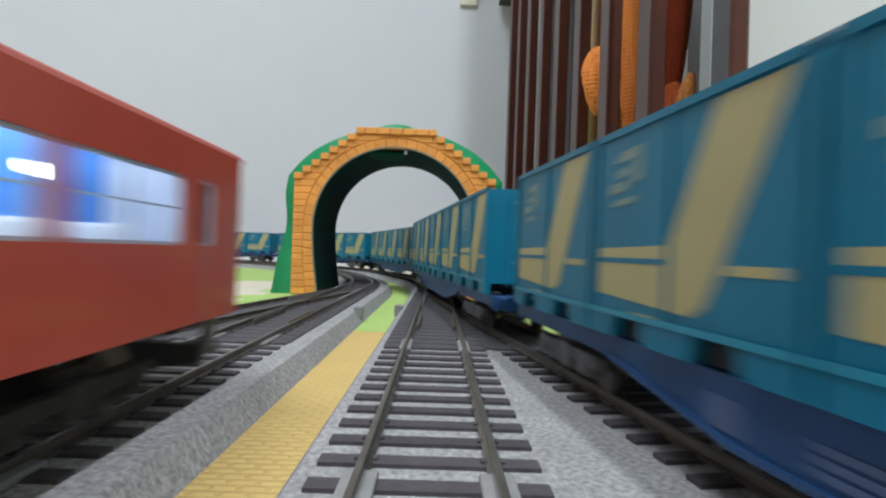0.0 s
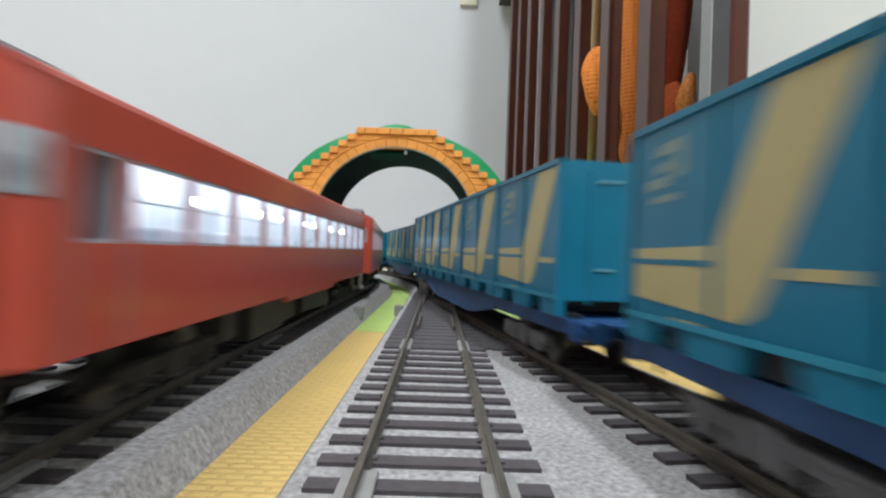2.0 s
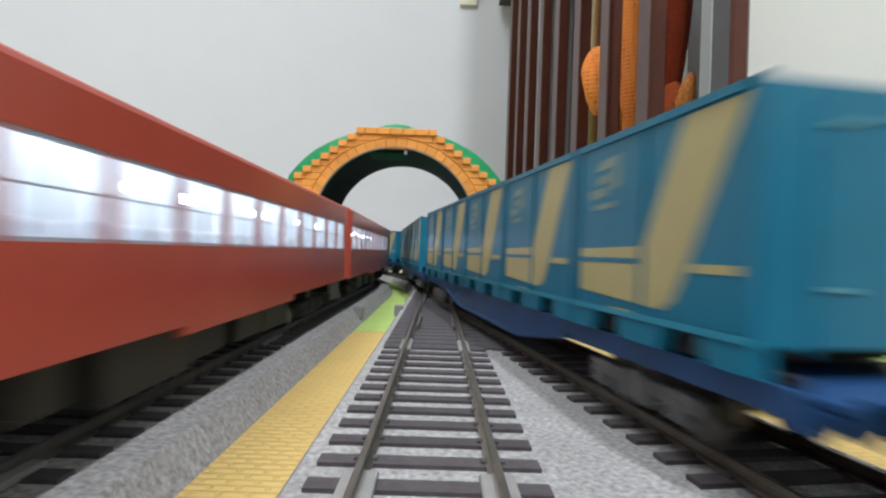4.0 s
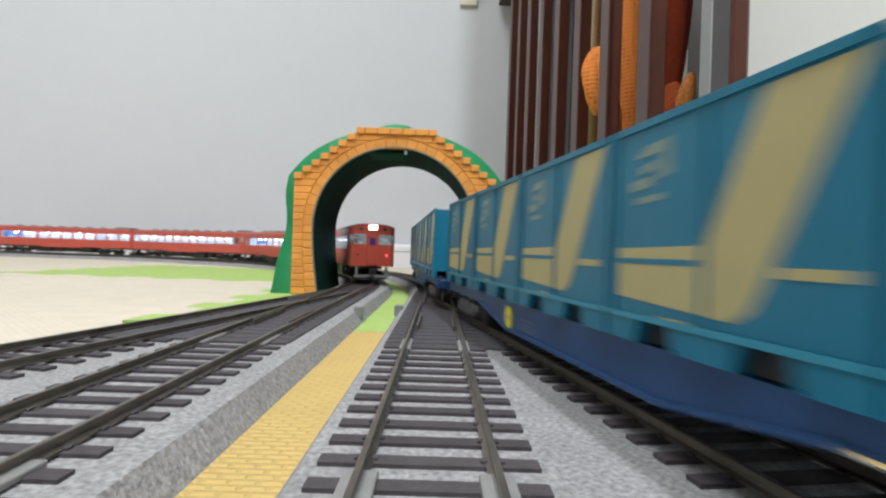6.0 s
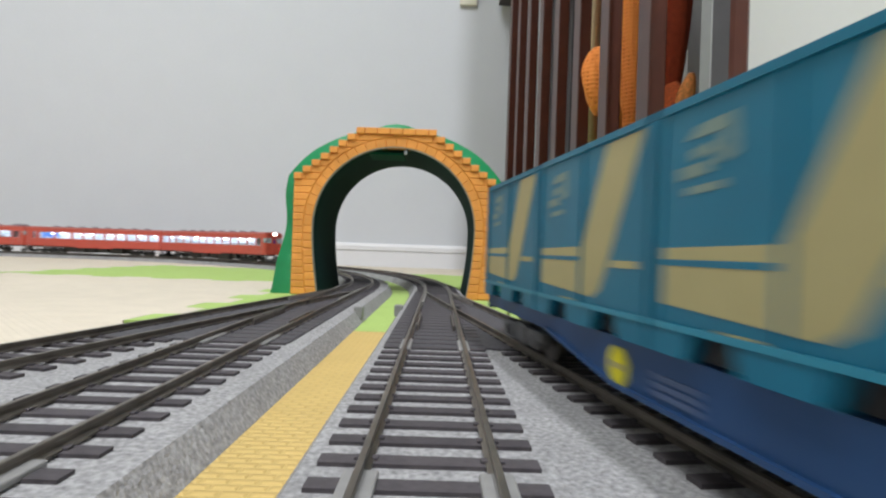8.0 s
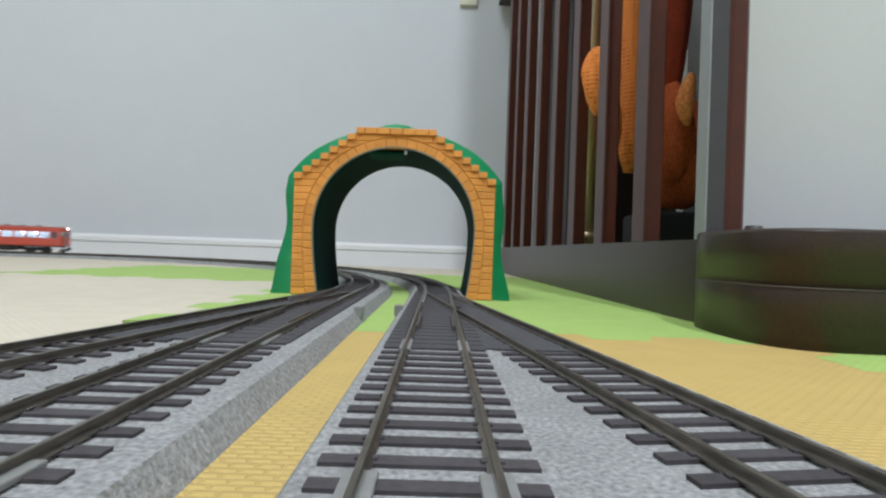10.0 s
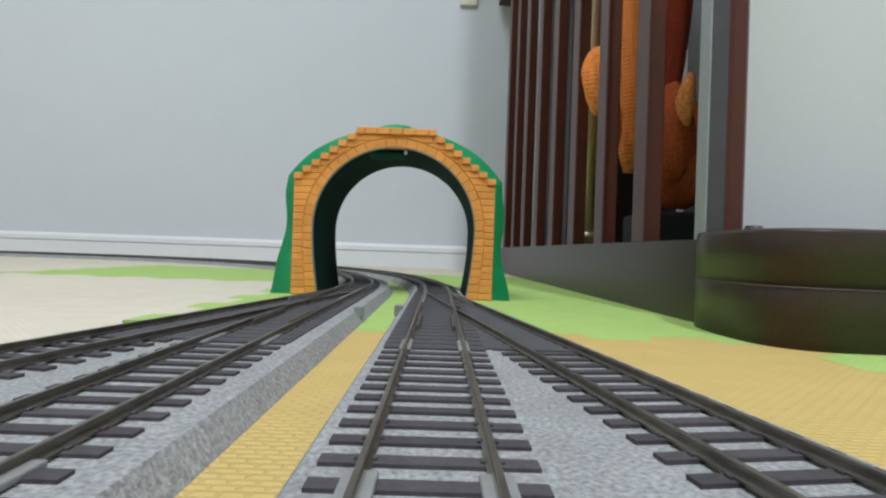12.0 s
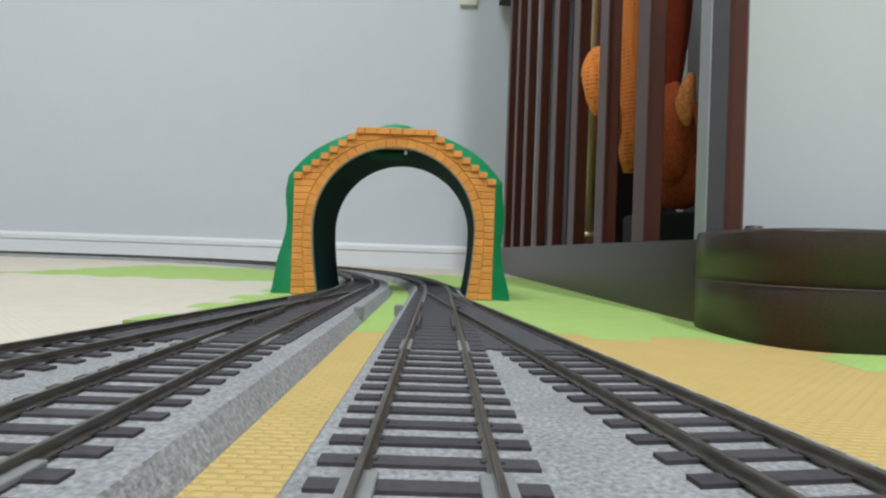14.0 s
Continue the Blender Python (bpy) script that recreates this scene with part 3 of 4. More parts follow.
def build_beyond():
    tagged(part("wall_panel", box(178, 1500, 345, 375, -12, 2400), WHITE_PANEL), "plain white wall panel beside the fence", "wall panel", kind="structure")
    cab = empty("cabinet", "dark reddish brown wooden cabinet behind the fence", "cabinet")
    part("side_panel", box(212, 234, 930, 1195, -12, 838, 12), BROWN_RED, cab)
    part("front_panel", box(234, 700, 930, 952, -12, 838, 2), BROWN_RED, cab)
    part("top_panel", box(213, 700, 931, 1195, 838, 850, 2), BROWN_RED, cab)
    low = empty("low_cabinet", "low dark wooden cabinet behind the knit bundle", "cabinet")
    part("side_panel", box(330, 352, 560, 925, -12, 700, 2), BROWN_RED, low)
    part("top_panel", box(330, 700, 560, 925, 700, 720, 2), BROWN_RED, low)
    bm = bmesh.new()
    add_drum(bm, 177, 668, 394, 8.5, 812, "z", 20)
    for z in (20, 60):
        add_drum(bm, 177, 668, z, 10.5, 8, "z", 20)
    tagged(part("pole", bm, BRASS, smooth=True), "slim brass-coloured pole behind the fence", "pole")
    tagged(part("storage_box", box(222, 300, 585, 680, -12, 86, 4), BLACK), "black plastic storage box behind the fence", "box")

    # hanging orange knit, gathered in soft lobes
    def lobe(bm, cx, cy, z0, z1, rx, ry, sway, seed):
        rows, cols = 26, 28
        grid = []
        for i in range(rows + 1):
            u = i / rows
            z = z0 + (z1 - z0) * u
            w = math.sin(math.pi * min(max(u * 0.93 + 0.03, 0.03), 0.97)) ** 0.55
            ring = []
            for j in range(cols):
                a = 2 * math.pi * j / cols
                q = 1 + 0.10 * math.sin(3 * a + seed + u * 4) + 0.05 * math.sin(7 * a - seed + u * 9)
                ring.append(bm.verts.new(((cx + sway * math.sin(u * 3 + seed) + rx * w * q * math.cos(a)) * K, (cy + ry * w * q * math.sin(a)) * K, z * K)))
            grid.append(ring)
        for r, s in zip(grid, grid[1:]):
            for j in range(cols):
                bm.faces.new((r[j], r[(j + 1) % cols], s[(j + 1) % cols], s[j]))
        bm.faces.new(grid[0])
        bm.faces.new(grid[-1][::-1])
    bag = empty("knitted_bag", "bright orange open-knit fabric bundle hanging behind the fence", "knit bundle")
    for name, args, mat in (
            ("knit_fold", (203, 604, 128, 430, 25, 24, 4, 0.3), KNIT),
            ("knit_fold", (151, 546, 174, 240, 16, 14, 1, 1.7), KNIT),
            ("knit_fold", (167, 568, 128, 216, 11, 14, 2, 0.6), KNIT),
            ("knit_fold", (248, 604, 118, 226, 27, 24, 3, 2.9), KNIT_SHADED),
            ("knit_fold", (264, 622, 92, 212, 46, 30, 2, 4.1), KNIT_SHADED),
            ("ruffle", (250, 568, 172, 226, 9, 6, 4, 3.6), KNIT_PALE),
            ("lining", (246, 606, 190, 560, 23, 18, 2, 5.0), KNIT_DARK)):
        bm = bmesh.new()
        lobe(bm, *args)
        part(name, bm, mat, bag, smooth=True)
    # small ivory fitting on the wall
    fit = empty("wall_socket", "small ivory plastic fitting on the wall", "wall fitting")
    part("cover", box(27, 64, WALL_Y - 9, WALL_Y, 570, 640, 2), IVORY, fit)


build_fence()
build_beyond()


def build_lamps():
    for x, y, size in ((-600, -300, 500), (400, -1100, 90)):
        lamp = empty("ceiling_lamp", "round white ceiling lamp", "ceiling lamp", "ceiling lamps")
        bm = bmesh.new()
        add_drum(bm, x, y, 2330, size * 1.1, 140, "z", 40, size * 0.7)
        part("shade", bm, LAMP_WHITE, lamp)


build_lamps()


# ---- rolling stock: x runs forward, z up from the top of the rail ----
def build_bogie(parent, x, wheelbase, mat, width=24.0):
    bogie = part("bogie", box(x - 3.5, x + 3.5, -width / 2, width / 2, 6, 10), mat, parent)
    for s in (-1, 1):
        y = s * width / 2
        bm = bmesh.new()
        add_box(bm, x - wheelbase / 2 - 5, x + wheelbase / 2 + 5, y - 1.2, y + 1.2, 5.2, 7.6, 0.4)
        for w in (-1, 1):
            add_box(bm, x + w * wheelbase / 2 - 2.6, x + w * wheelbase / 2 + 2.6, y - 1.7, y + 1.7, 3.2, 7.8, 0.5)
            add_drum(bm, x + w * wheelbase / 2, y + s * 1.8, 5.3, 1.6, 1.0, "y", 12)
            add_drum(bm, x + w * 4.2, y + s * 1.2, 5.6, 1.3, 4.0, "z", 10)
        add_box(bm, x - 3.0, x + 3.0, y - 1.5, y + 1.6, 3.4, 8.4, 0.5)
        part("side_frame", bm, mat, bogie)
    for w in (-1, 1):
        bm = bmesh.new()
        for s in (-1, 1):
            add_drum(bm, x + w * wheelbase / 2, s * 8.0, 5.3, 5.3, 2.6, "y", 22)
        add_drum(bm, x + w * wheelbase / 2, 0, 5.3, 1.2, 16, "y", 10)
        part("wheelset", bm, WHEEL, bogie)


def build_container(parent, x0, x1, z0, z1, ends):
    """One freight container with posts, rails, fork pockets and its painted marks."""
    w = 16.5
    L = x1 - x0
    bm = bmesh.new()
    add_box(bm, x0 + 0.5, x1 - 0.5, -w + 0.5, w - 0.5, z0 + 3.4, z1 - 0.4)
    body = part("container", bm, TEAL, parent, "teal freight container with a cream angular stripe")
    for y in (-w, w):
        bm = bmesh.new()
        s = 1 if y > 0 else -1
        for a, b in ((x0, x0 + 1.6), (x1 - 1.6, x1), ((x0 + x1) / 2 - 0.35, (x0 + x1) / 2 + 0.35)):
            add_box(bm, a, b, min(y, y - s * 1.2), max(y, y - s * 1.2), z0 + 3.5, z1)
        add_box(bm, x0, x1, min(y, y - s * 1.2), max(y, y - s * 1.2), z1 - 1.2, z1)
        part("frame", bm, TEAL, body)
    for y in (-w, w):
        s = 1 if y > 0 else -1
        for a, b in ((0.0, 0.20), (0.36, 0.64), (0.80, 1.0)):
            part("base_rail", prism([(x0 + L * a, z0 + 3.6), (x0 + L * a + (1.2 if a > 0.1 else 0), z0), (x0 + L * b - (1.2 if b < 0.9 else 0), z0), (x0 + L * b, z0 + 3.6)], min(y, y - s * 2), max(y, y - s * 2)), TEAL, body)
        part("ledge", box(x0, x1, min(y, y + s * 0.25), max(y, y + s * 0.3), z0 + 3.6, z0 + 4.5), TEAL_LIGHT, body)
    # black blocks stand for the shade inside the fork pockets
    for a in (0.28, 0.72):
        part("fork_pocket", box(x0 + L * (a - 0.075), x0 + L * (a + 0.075), -w + 2.2, w - 2.2, z0 + 0.1, z0 + 3.0), BLACK, body)
    H = z1 - z0

    def mark(name, outline, mat, proud=0.12):
        for s in (-1, 1):
            pts = [((x0 + L * u) if s < 0 else (x1 - L * u), z0 + H * v) for u, v in outline]
            part(name, prism(pts, s * (w - 0.55), s * (w - 0.5 + proud)), mat, body)
    mark("stripe", [(0.05, 0.20), (0.60, 0.165), (0.665, 0.21), (0.70, 0.29), (0.95, 0.955), (0.70, 0.955), (0.515, 0.47), (0.47, 0.435), (0.05, 0.425)], CREAM_STRIPE)
    mark("stripe_line", [(0.05, 0.355), (0.47, 0.355), (0.47, 0.38), (0.05, 0.38)], TEAL, 0.2)
    mark("lettering_bar", [(0.74, 0.33), (0.93, 0.33), (0.93, 0.365), (0.755, 0.365)], CREAM_STRIPE)
    mark("emblem", [(0.15, 0.84), (0.20, 0.885), (0.33, 0.895), (0.34, 0.74), (0.29, 0.72), (0.27, 0.765), (0.295, 0.785), (0.29, 0.845), (0.21, 0.835)], EMBLEM)
    mark("emblem", [(0.17, 0.795), (0.255, 0.815), (0.265, 0.775), (0.18, 0.755)], EMBLEM)
    mark("emblem", [(0.11, 0.735), (0.24, 0.745), (0.25, 0.70), (0.12, 0.685)], EMBLEM)
    mark("emblem_bar", [(0.15, 0.625), (0.30, 0.635), (0.30, 0.665), (0.15, 0.655)], EMBLEM)
    mark("lettering_bar", [(0.30, 0.105), (0.44, 0.105), (0.44, 0.135), (0.30, 0.135)], CREAM_STRIPE)
    # door bars on the ends
    for x in ends:
        for y in (-9, 9):
            bm = bmesh.new()
            add_drum(bm, x, y, (z0 + z1) / 2, 0.3, H - 5, "z", 8)
            part("door_bar", bm, TEAL, body)
        part("lettering_bar", box(x - 0.22, x + 0.22, -7.5, -1, z1 - 5.2, z1 - 4.6), PALE_TEAL, body)
        part("lettering_bar", box(x - 0.22, x + 0.22, -7.5, -3, z0 + 10.0, z0 + 10.6), PALE_TEAL, body)


WAGON_PITCH = 288.5


def build_wagon(disc):
    wagon = empty("container_wagon", "navy blue container flat wagon loaded with five teal containers", "freight wagon", "freight train")
    h = 133.0
    bm = bmesh.new()
    side = [(-h, 10.2), (-h, 13.4), (h, 13.4), (h, 10.2), (74, 9.6), (40, 4.9), (-40, 4.9), (-74, 9.6)]
    for s in (-1, 1):
        add_prism(bm, side, s * 13.2, s * 14.6)
        add_prism(bm, [(-40, 4.9), (40, 4.9), (40, 5.7), (-40, 5.7)], s * 13.2, s * 15.4)
        add_prism(bm, [(40, 4.9), (74, 9.6), (74, 10.4), (40, 5.7)], s * 13.2, s * 15.4)
        add_prism(bm, [(-40, 4.9), (-74, 9.6), (-74, 10.4), (-40, 5.7)], s * 13.2, s * 15.4)
    add_box(bm, -h, h, -13, 13, 11.6, 13.3)
    add_box(bm, -44, 44, -4, 4, 6, 11.7)
    part("frame", bm, NAVY, wagon, "navy fish-bellied underframe")
    for s in (-1, 1):
        bm = bmesh.new()
        add_box(bm, s * h - 1, s * h + 1, -14.5, 14.5, 9.0, 13.3, 0.4)
        for y in (-10, 10):
            add_box(bm, s * h - 2, s * h + 2.4, y - 2.2, y + 2.2, 9.3, 11.5, 0.4)
        part("end_beam", bm, NAVY, wagon)
        part("end_platform", box(min(s * (h - 1), s * (h + 4)), max(s * (h - 1), s * (h + 4)), -12, 12, 11.8, 12.8, 0.3), NAVY, wagon)
        bm = bmesh.new()
        add_drum(bm, s * (h + 4.5), -9.5, 11.0, 2.4, 0.8, "x", 16)
        add_drum(bm, s * (h + 2.5), -9.5, 11.0, 0.5, 4.5, "x", 8)
        part("brake_wheel", bm, NAVY, wagon)
        for y in (-5.5, 5.5):
            bm = bmesh.new()
            add_drum(bm, s * (h + 4), y, 9.6, 0.5, 7, "x", 8)
            add_drum(bm, s * (h + 7.5), y, 7.6, 0.5, 4.6, "z", 8)
            part("brake_hose", bm, BLACK, wagon)
        bm = bmesh.new()
        add_box(bm, s * h, s * (h + 11.5), -1.6, 1.6, 7.2, 10.4, 0.4)
        add_box(bm, s * (h + 8), s * (h + 11.5), -3.0, 3.0, 6.8, 11.0, 0.5)
        part("coupler", bm, BLACK, wagon)
        for y in (-13.8, 13.8):
            bm = bmesh.new()
            add_drum(bm, s * (h + 1.6), y, 11.5, 0.45, 5, "z", 8)
            add_box(bm, s * (h + 1), s * (h + 2.4), min(y * 0.9, y), max(y * 0.9, y), 8.8, 9.4)
            part("hand_step", bm, NAVY, wagon)
        build_bogie(wagon, s * 99.0, 24.0, BOGIE_GREY, 25.0)
        if disc:
            bm = bmesh.new()
            add_drum(bm, s * 39.0, s * 14.7, 8.6, 3.3, 0.5, "y", 24)
            part("yellow_disc", bm, YELLOW_DISC, wagon, "yellow painted disc")
            part("disc_bar", box(s * 39 - 2.2, s * 39 + 2.2, s * 14.8, s * 15.05, 8.2, 9.2), CREAM_STRIPE, wagon)
        else:
            part("plate", box(s * 42 - 3, s * 42 + 3, s * 14.5, s * 14.8, 6.6, 10.6), GREY_MARK, wagon)
        for a in (0.0, 1.6, 3.2):
            part("lettering_bar", box(s * 22 - 6, s * 22 + 6, s * 14.5, s * 14.8, 6.6 + a * 0.8, 7.4 + a * 0.8), GREY_MARK, wagon)
    for i in range(5):
        a = -131.2 + i * 52.5
        build_container(wagon, a, a + 51.2, 13.8, 48.7, [a + 0.4] * (i == 0) + [a + 50.8] * (i == 4))
    lock = finish(box(-1.6, 1.6, -1.2, 1.2, 13.2, 14.6, 0.2), "lock", BLACK)
    for i in range(6):
        for y in (-12.5, 12.5):
            piece("lock", lock, wagon, -131.9 + i * 52.5, y)
    return wagon


CAR_PITCH = 263.5


def build_railcar(box_end, wide_windows):
    """A railcar with its cab at the forward end; box_end: where a roof box sits (0: none); wide_windows: two wide ones behind the cab."""
    car = empty("railcar", "vermilion diesel railcar with lit windows and grey roof vents", "railcar", "passenger train")
    h, w = 128.5, 18.7
    sill, rail, low, top = 26.6, 38.0, 13.2, 44.3
    if wide_windows:
        spans = [(-124.3 + i * 20.4, -124.3 + i * 20.4 + 17.0) for i in range(8)] + [(40.2, 68.6), (72.4, 100.2), (107.5, 113.0)]
    else:
        spans = [(-121.7 + i * 19.4, -121.7 + i * 19.4 + 16.8) for i in range(12)] + [(111.5, 119.5)]
    blue = 76.0 if wide_windows else 105.0
    for s in (-1, 1):
        bm = bmesh.new()
        add_box(bm, -h + 3, h - 3, s * (w - 1.1), s * w, low, sill)
        add_box(bm, -h + 3, h - 3, s * (w - 1.1), s * w, rail, top)
        edge = -h + 3
        for a, b in spans + [(h - 3, h - 3)]:
            if a > edge:
                add_box(bm, edge, a, s * (w - 1.1), s * w, sill - 0.01, rail + 0.01)
            edge = b
        add_box(bm, -40, 30, s * (w - 1.1), s * w, low - 1.6, low)
        part("side_wall", bm, VERMILION, car)
        bm = bmesh.new()
        for a, b in spans:
            for c, d in ((a, a + 0.5), (b - 0.5, b)):
                add_box(bm, c, d, s * (w - 0.9), s * (w - 0.25), sill, rail)
            add_box(bm, a, b, s * (w - 0.9), s * (w - 0.25), sill, sill + 0.5)
            add_box(bm, a, b, s * (w - 0.9), s * (w - 0.25), rail - 0.5, rail)
            if b - a > 12:
                add_box(bm, (a + b) / 2 - 0.35, (a + b) / 2 + 0.35, s * (w - 0.8), s * (w - 0.3), sill, rail)
                add_box(bm, a, b, s * (w - 0.8), s * (w - 0.45), 32.4, 32.65)
        part("window_frame", bm, PALE_MARK, car, "silvery window framing along the side")
        for x in (115.5,):
            for e in (-5.6, 5.6):
                part("door_seam", box(x + e - 0.2, x + e + 0.2, s * (w - 0.1), s * (w + 0.12), low + 0.5, rail + 1), ROOF_GREY, car)
    # roof with rounded shoulders
    prof = [(-w, top), (-w + 0.5, top + 0.8), (-w + 2.6, top + 1.9), (-w + 6, top + 2.8), (-7, top + 3.4), (7, top + 3.4), (w - 6, top + 2.8), (w - 2.6, top + 1.9), (w - 0.5, top + 0.8), (w, top)]
    part("roof", prism(prof, -h + 1.2, h - 1.2, "x"), ROOF_RED, car, "faded red rounded roof")
    for i in range(8):
        x = -92 + i * 25
        part("roof_vent", box(x - 3.2, x + 3.2, -4.2, 4.2, top + 2.8, top + 5.4, 0.7), ROOF_GREY, car)
    if box_end:
        x, half, wide = (-110, 13, 12) if box_end < 0 else (116, 10, 8)
        part("roof_box", box(x - half, x + half, -wide, wide, top + 2.2, top + 6.2, 1.0), ROOF_GREY, car, "grey rooftop water tank")
    # cabin
    bm = bmesh.new()
    add_box(bm, -h + 2, h - 19.1, -w + 1.4, w - 1.4, low + 0.5, low + 2.0)
    for i in range(14):
        x = -92 + i * 14.0
        for y in (-10.5, 10.5):
            add_box(bm, x - 1.5, x + 1.5, y - 4.6, y + 4.6, low + 2, low + 16.2, 0.6)
    add_box(bm, h - 19, h - 18, -w + 1.4, w - 1.4, low, top)
    add_box(bm, -h + 3.2, -h + 3.9, -w + 1.4, w - 1.4, low, top)
    part("cabin", bm, SEAT_WHITE, car, "pale seats inside the car")
    part("partition", box(-h + 4.0, blue, -0.4, 0.4, low + 2, top - 0.2), SEAT_WHITE, car)
    part("partition", box(blue + 0.1, h - 19.1, -0.4, 0.4, low + 2, top - 0.2), SEAT_BLUE, car, "blue partition near the cab")
    for s in (-1, 1):
        part("lining", box(-h + 2, h - 19.1, s * (w - 1.3), s * (w - 1.15), low + 1, sill - 0.2), SEAT_WHITE, car)
        part("lining", box(-h + 2, h - 19.1, s * (w - 1.3), s * (w - 1.15), rail + 0.2, top), SEAT_WHITE, car)
    part("cabin_ceiling", box(-h + 2, h - 19.1, -w + 1.4, w - 1.4, top - 0.15, top), SEAT_WHITE, car)
    for s in (-1, 1):
        part("light_strip", box(-h + 4, h - 22, s * 6.5 - 1.2, s * 6.5 + 1.2, top - 1.0, top - 0.4), CABIN_GLOW, car, "white cabin light strip")
        for x in (-112, -82, -46, -28, 8, 27, 63, 82):
            bm = bmesh.new()
            add_drum(bm, x, s * 8.5, 35.8, 0.95, 2.4, "x", 14)
            part("cabin_bulb", bm, BULB, car)
    # ends
    for s in (-1, 1):
        bm = bmesh.new()
        c = w - 3.6
        face = [(-c, top - 0.5), (-c + 0.6, top + 1.6), (-7, top + 3.2), (7, top + 3.2), (c - 0.6, top + 1.6), (c, top - 0.5)]
        add_prism(bm, face, s * (h - 0.8), s * (h + 0.6), "x")
        plan = [(h - 3.0, -w), (h - 1.6, -w + 0.5), (h - 0.2, -w + 1.6), (h + 0.8, -c), (h + 0.8, c), (h - 0.2, w - 1.6), (h - 1.6, w - 0.5), (h - 3.0, w)]
        add_prism(bm, [(s * a, b) for a, b in plan], low, top, "z")
        add_box(bm, s * (h + 0.6), s * (h + 1.6), -4.6, 4.6, low + 1, top + 0.6, 0.3)
        end = part("end_wall", bm, VERMILION, car)
        for e in (-1, 1) if s > 0 else ():
            glass = [(h - 2.8, w + 0.1), (h - 1.5, w - 0.35), (h - 0.05, w - 1.5), (h + 0.75, w - 3.0), (h + 0.3, w - 3.0), (h - 0.5, w - 1.8), (h - 2.8, w - 0.4)]
            part("corner_window", prism([(s * a, e * b) for a, b in glass], 31.4, 38.4, "z"), CAB_GLASS, end, "curved corner pane of the cab")
        for y in (-10.2, 10.2):
            part("cab_window", box(s * (h + 0.7), s * (h + 1.05), y - 4.6, y + 4.6, 31.4, 38.4, 0.15), CAB_GLASS, end, "dark cab window")
            part("cab_window_frame", box(s * (h + 0.5), s * (h + 0.9), y - 5.0, y + 5.0, 30.9, 38.9, 0.15), PALE_MARK, end)
            bm = bmesh.new()
            add_drum(bm, s * (h + 1.0), y * 0.95, 43.2, 1.1, 1.4, "x", 16)
            part("marker_lamp", bm, BLACK, end)
            bm = bmesh.new()
            add_drum(bm, s * (h + 1.0), y * 1.16, 22.4, 0.8, 1.2, "x", 16)
            part("tail_lamp", bm, TAIL_RED if (s > 0 and y > 0) else BLACK, end)
            part("step_rail", box(s * (h - 2), s * (h + 0.8), y * 1.2 - 1.0, y * 1.2 + 1.0, 4.2, 12.8, 0.2), STEP_GREY, end)
        part("bumper_step", box(s * (h - 1.5), s * (h + 0.6), -14.5, 14.5, 4.0, 6.2, 0.3), STEP_GREY, end)
        part("door_window", box(s * (h + 1.5), s * (h + 1.8), -2.3, 2.3, 30.4, 36.4, 0.1), BLUE_DOOR, end, "violet door window")
        part("headlamp", box(s * (h + 0.6), s * (h + 2.0), -3.4, 3.4, 43.0, 46.2, 0.9), HEADLIGHT if s > 0 else CAB_GLASS, end, "bright headlamp box" if s > 0 else "")
        bm = bmesh.new()
        add_box(bm, s * h, s * (h + 7), -1.6, 1.6, 7.2, 10.4, 0.4)
        add_box(bm, s * (h + 4), s * (h + 7), -2.8, 2.8, 6.6, 11.0, 0.5)
        part("coupler", bm, BLACK, car)
        build_bogie(car, s * 84.0, 26.0, DARK_BOGIE, 25.0)
        bm = bmesh.new()
        add_prism(bm, [(-13, 2.6), (-13, 7), (13, 7), (13, 2.6), (4, 1.6), (-4, 1.6)], s * (h - 6), s * (h - 4.6), "x")
        part("snow_plough", bm, UNDER_GREY, car)
    for n, (a, b, y, z) in enumerate(((-55, -30, 13, 3.2), (-26, -8, 14, 4.2), (-4, 12, 12.5, 3.6), (16, 44, 14, 3.0), (48, 58, 12, 4.5))):
        for s in (-1, 1):
            part("underfloor_box", box(a, b, s * (y - 8), s * y, z, low + 0.4, 0.6), UNDER_GREY, car)
    part("underfloor_beam", box(-h + 4, h - 4, -9, 9, low - 2.5, low + 0.6), UNDER_GREY, car)
    return car


def car_pose(route, s, reach, backwards):
    (x0, y0), (x1, y1) = route.at(s - reach), route.at(s + reach)
    if backwards:
        x0, y0, x1, y1 = x1, y1, x0, y0
    return pose((x0 + x1) / 2 * K, (y0 + y1) / 2 * K, RAIL_TOP * K, 0, 0, math.degrees(math.atan2(y1 - y0, x1 - x0)))


TIMES = [i * 0.2 for i in range(71)]
BLUE_SPEED = 176.0
BLUE_TAIL = 162.0 + 8.2 * BLUE_SPEED


def blue_tail(t):
    """Where the freight train's tail is: it gathers a little speed on the way out."""
    return BLUE_TAIL - BLUE_SPEED * t + float(np.interp(t, (0.0, 2.0, 3.2, 5.4, 6.5, 7.0, 7.5, 8.2, 14.0), (-3.0, 0.0, 5.0, 0.0, -2.5, -1.5, -4.0, -7.0, -12.0)))


def red_lead(t):
    """Where the passenger train's leading end is."""
    if t > 8.0:
        return 1967.5 + 230.5 * (t - 8.0)
    return float(np.interp(t, (0.0, 0.2, 0.6, 1.0, 1.6, 2.0, 2.4, 2.8, 3.2, 5.5, 6.5, 8.0),
                           (120.0, 166.0, 258.0, 344.0, 484.0, 578.0, 674.0, 767.0, 859.0, 1388.0, 1618.0, 1967.5)))


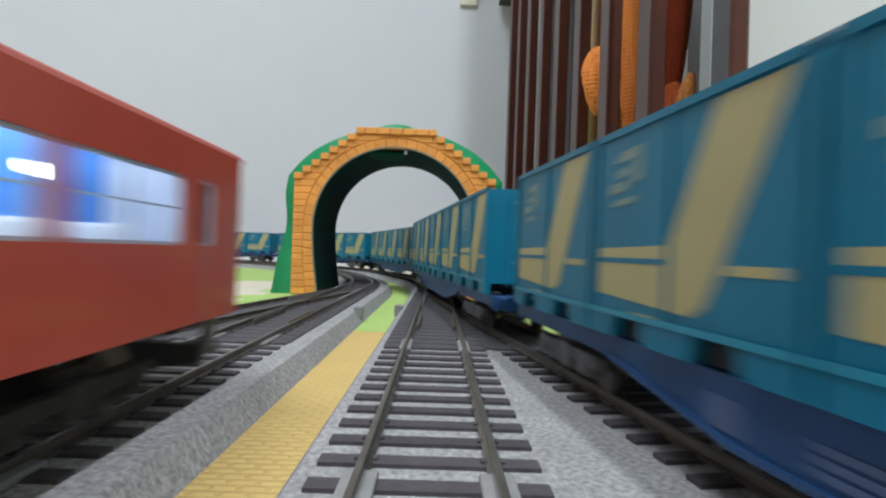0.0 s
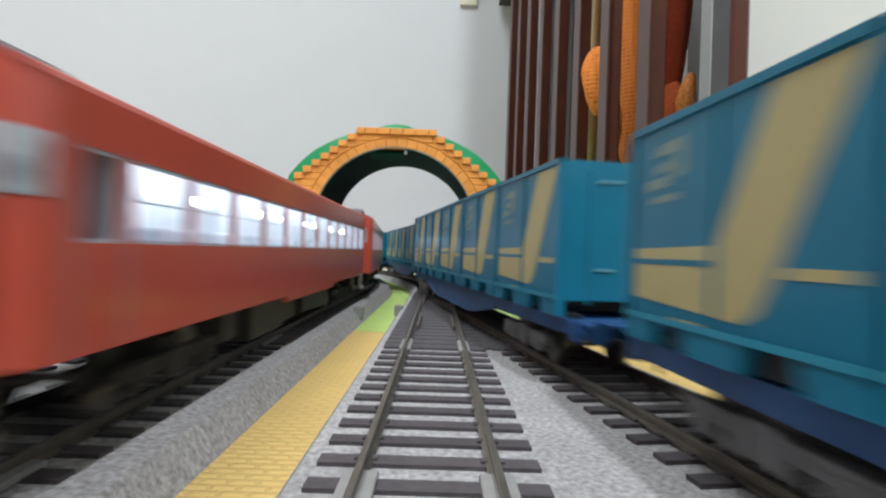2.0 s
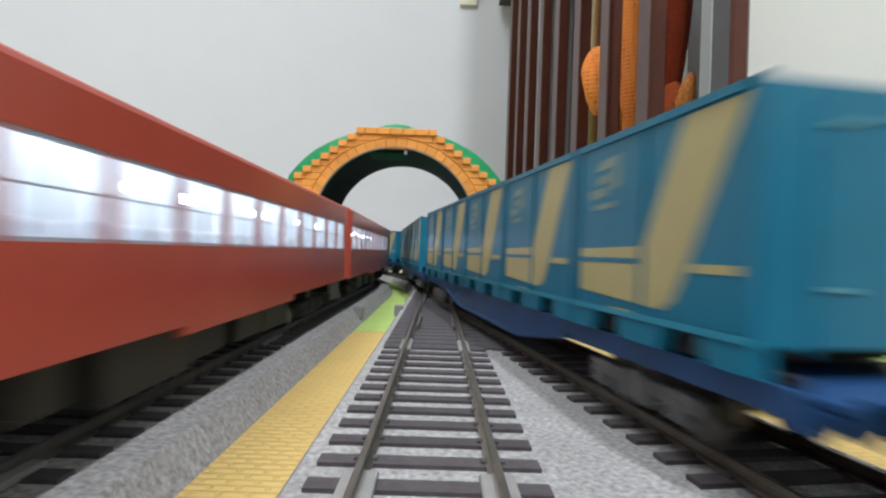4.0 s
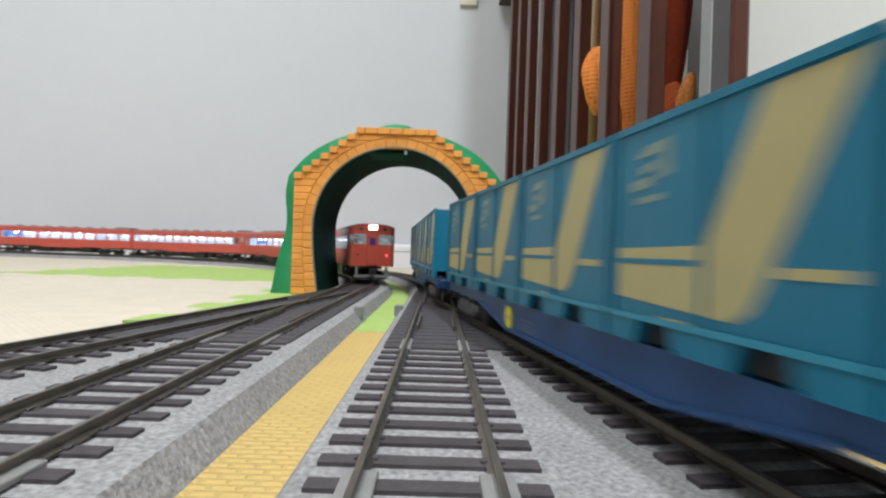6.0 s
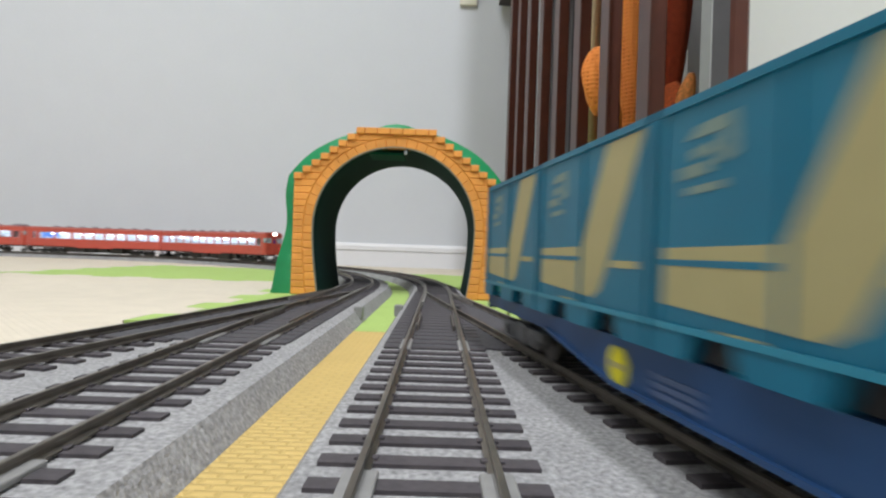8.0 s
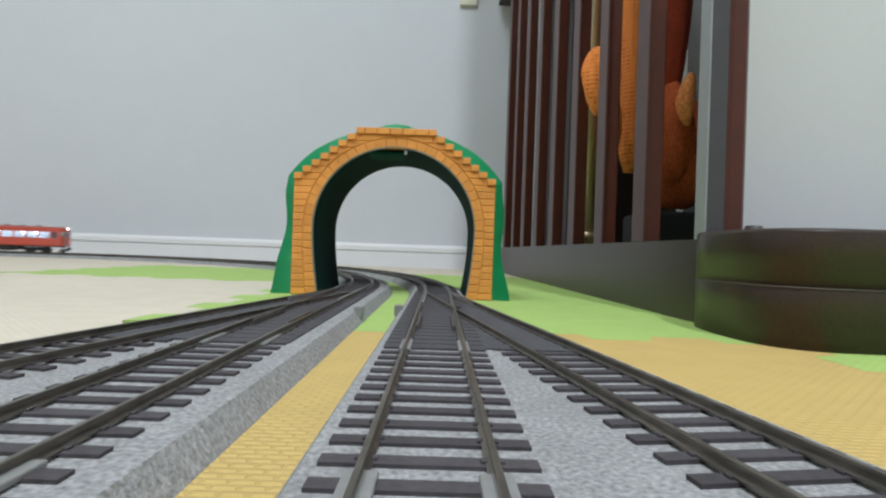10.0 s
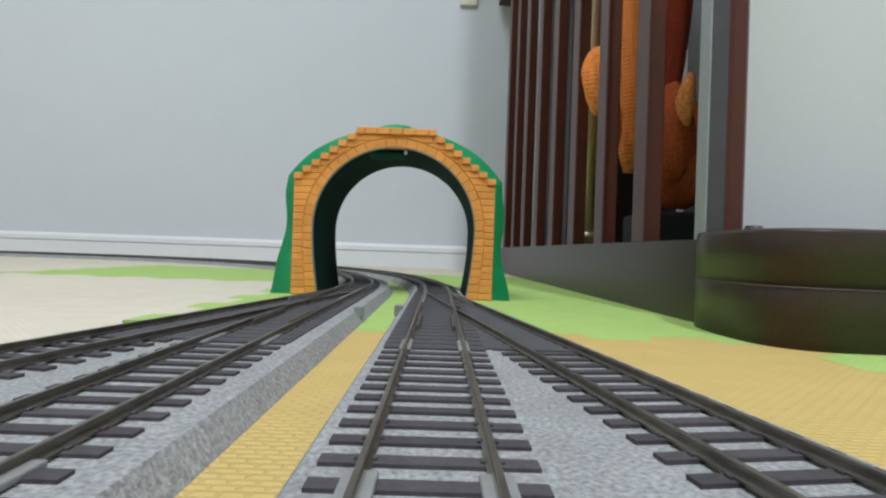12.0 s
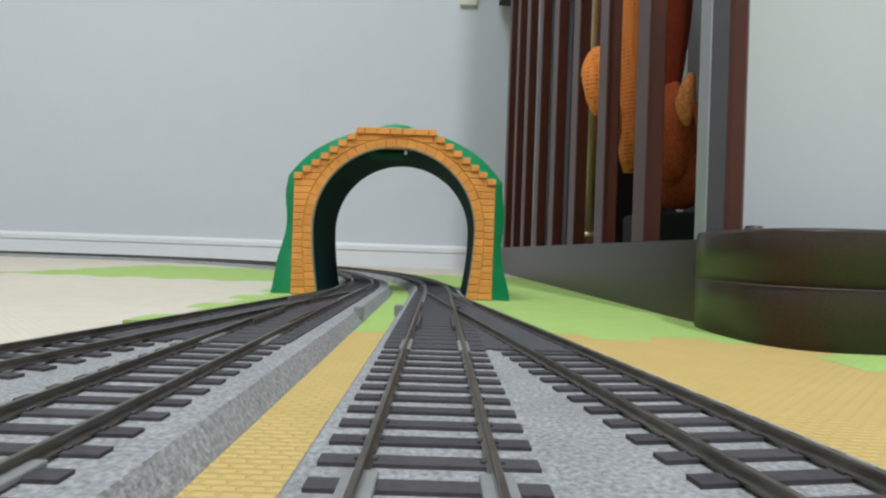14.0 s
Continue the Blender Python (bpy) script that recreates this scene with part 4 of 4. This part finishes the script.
def motions():
    first = build_wagon(True)
    second = build_wagon(False)
    wagons = [first, copy_thing(first, Matrix.Identity(4)), second] + [copy_thing(second, Matrix.Identity(4)) for _ in range(4)]
    for i, wagon in enumerate(wagons):
        walk(wagon, [(t, car_pose(BLUE_ROUTE, blue_tail(t) - 131.2 - i * WAGON_PITCH, 99.0, True)) for t in TIMES])
    cars = [build_railcar(-1, True), build_railcar(1, False), build_railcar(0, True), build_railcar(0, False)]
    for i, car in enumerate(cars):
        walk(car, [(t, car_pose(RED_ROUTE, red_lead(t) - 129.5 - i * CAR_PITCH, 84.0, i % 2 == 1)) for t in TIMES])


motions()
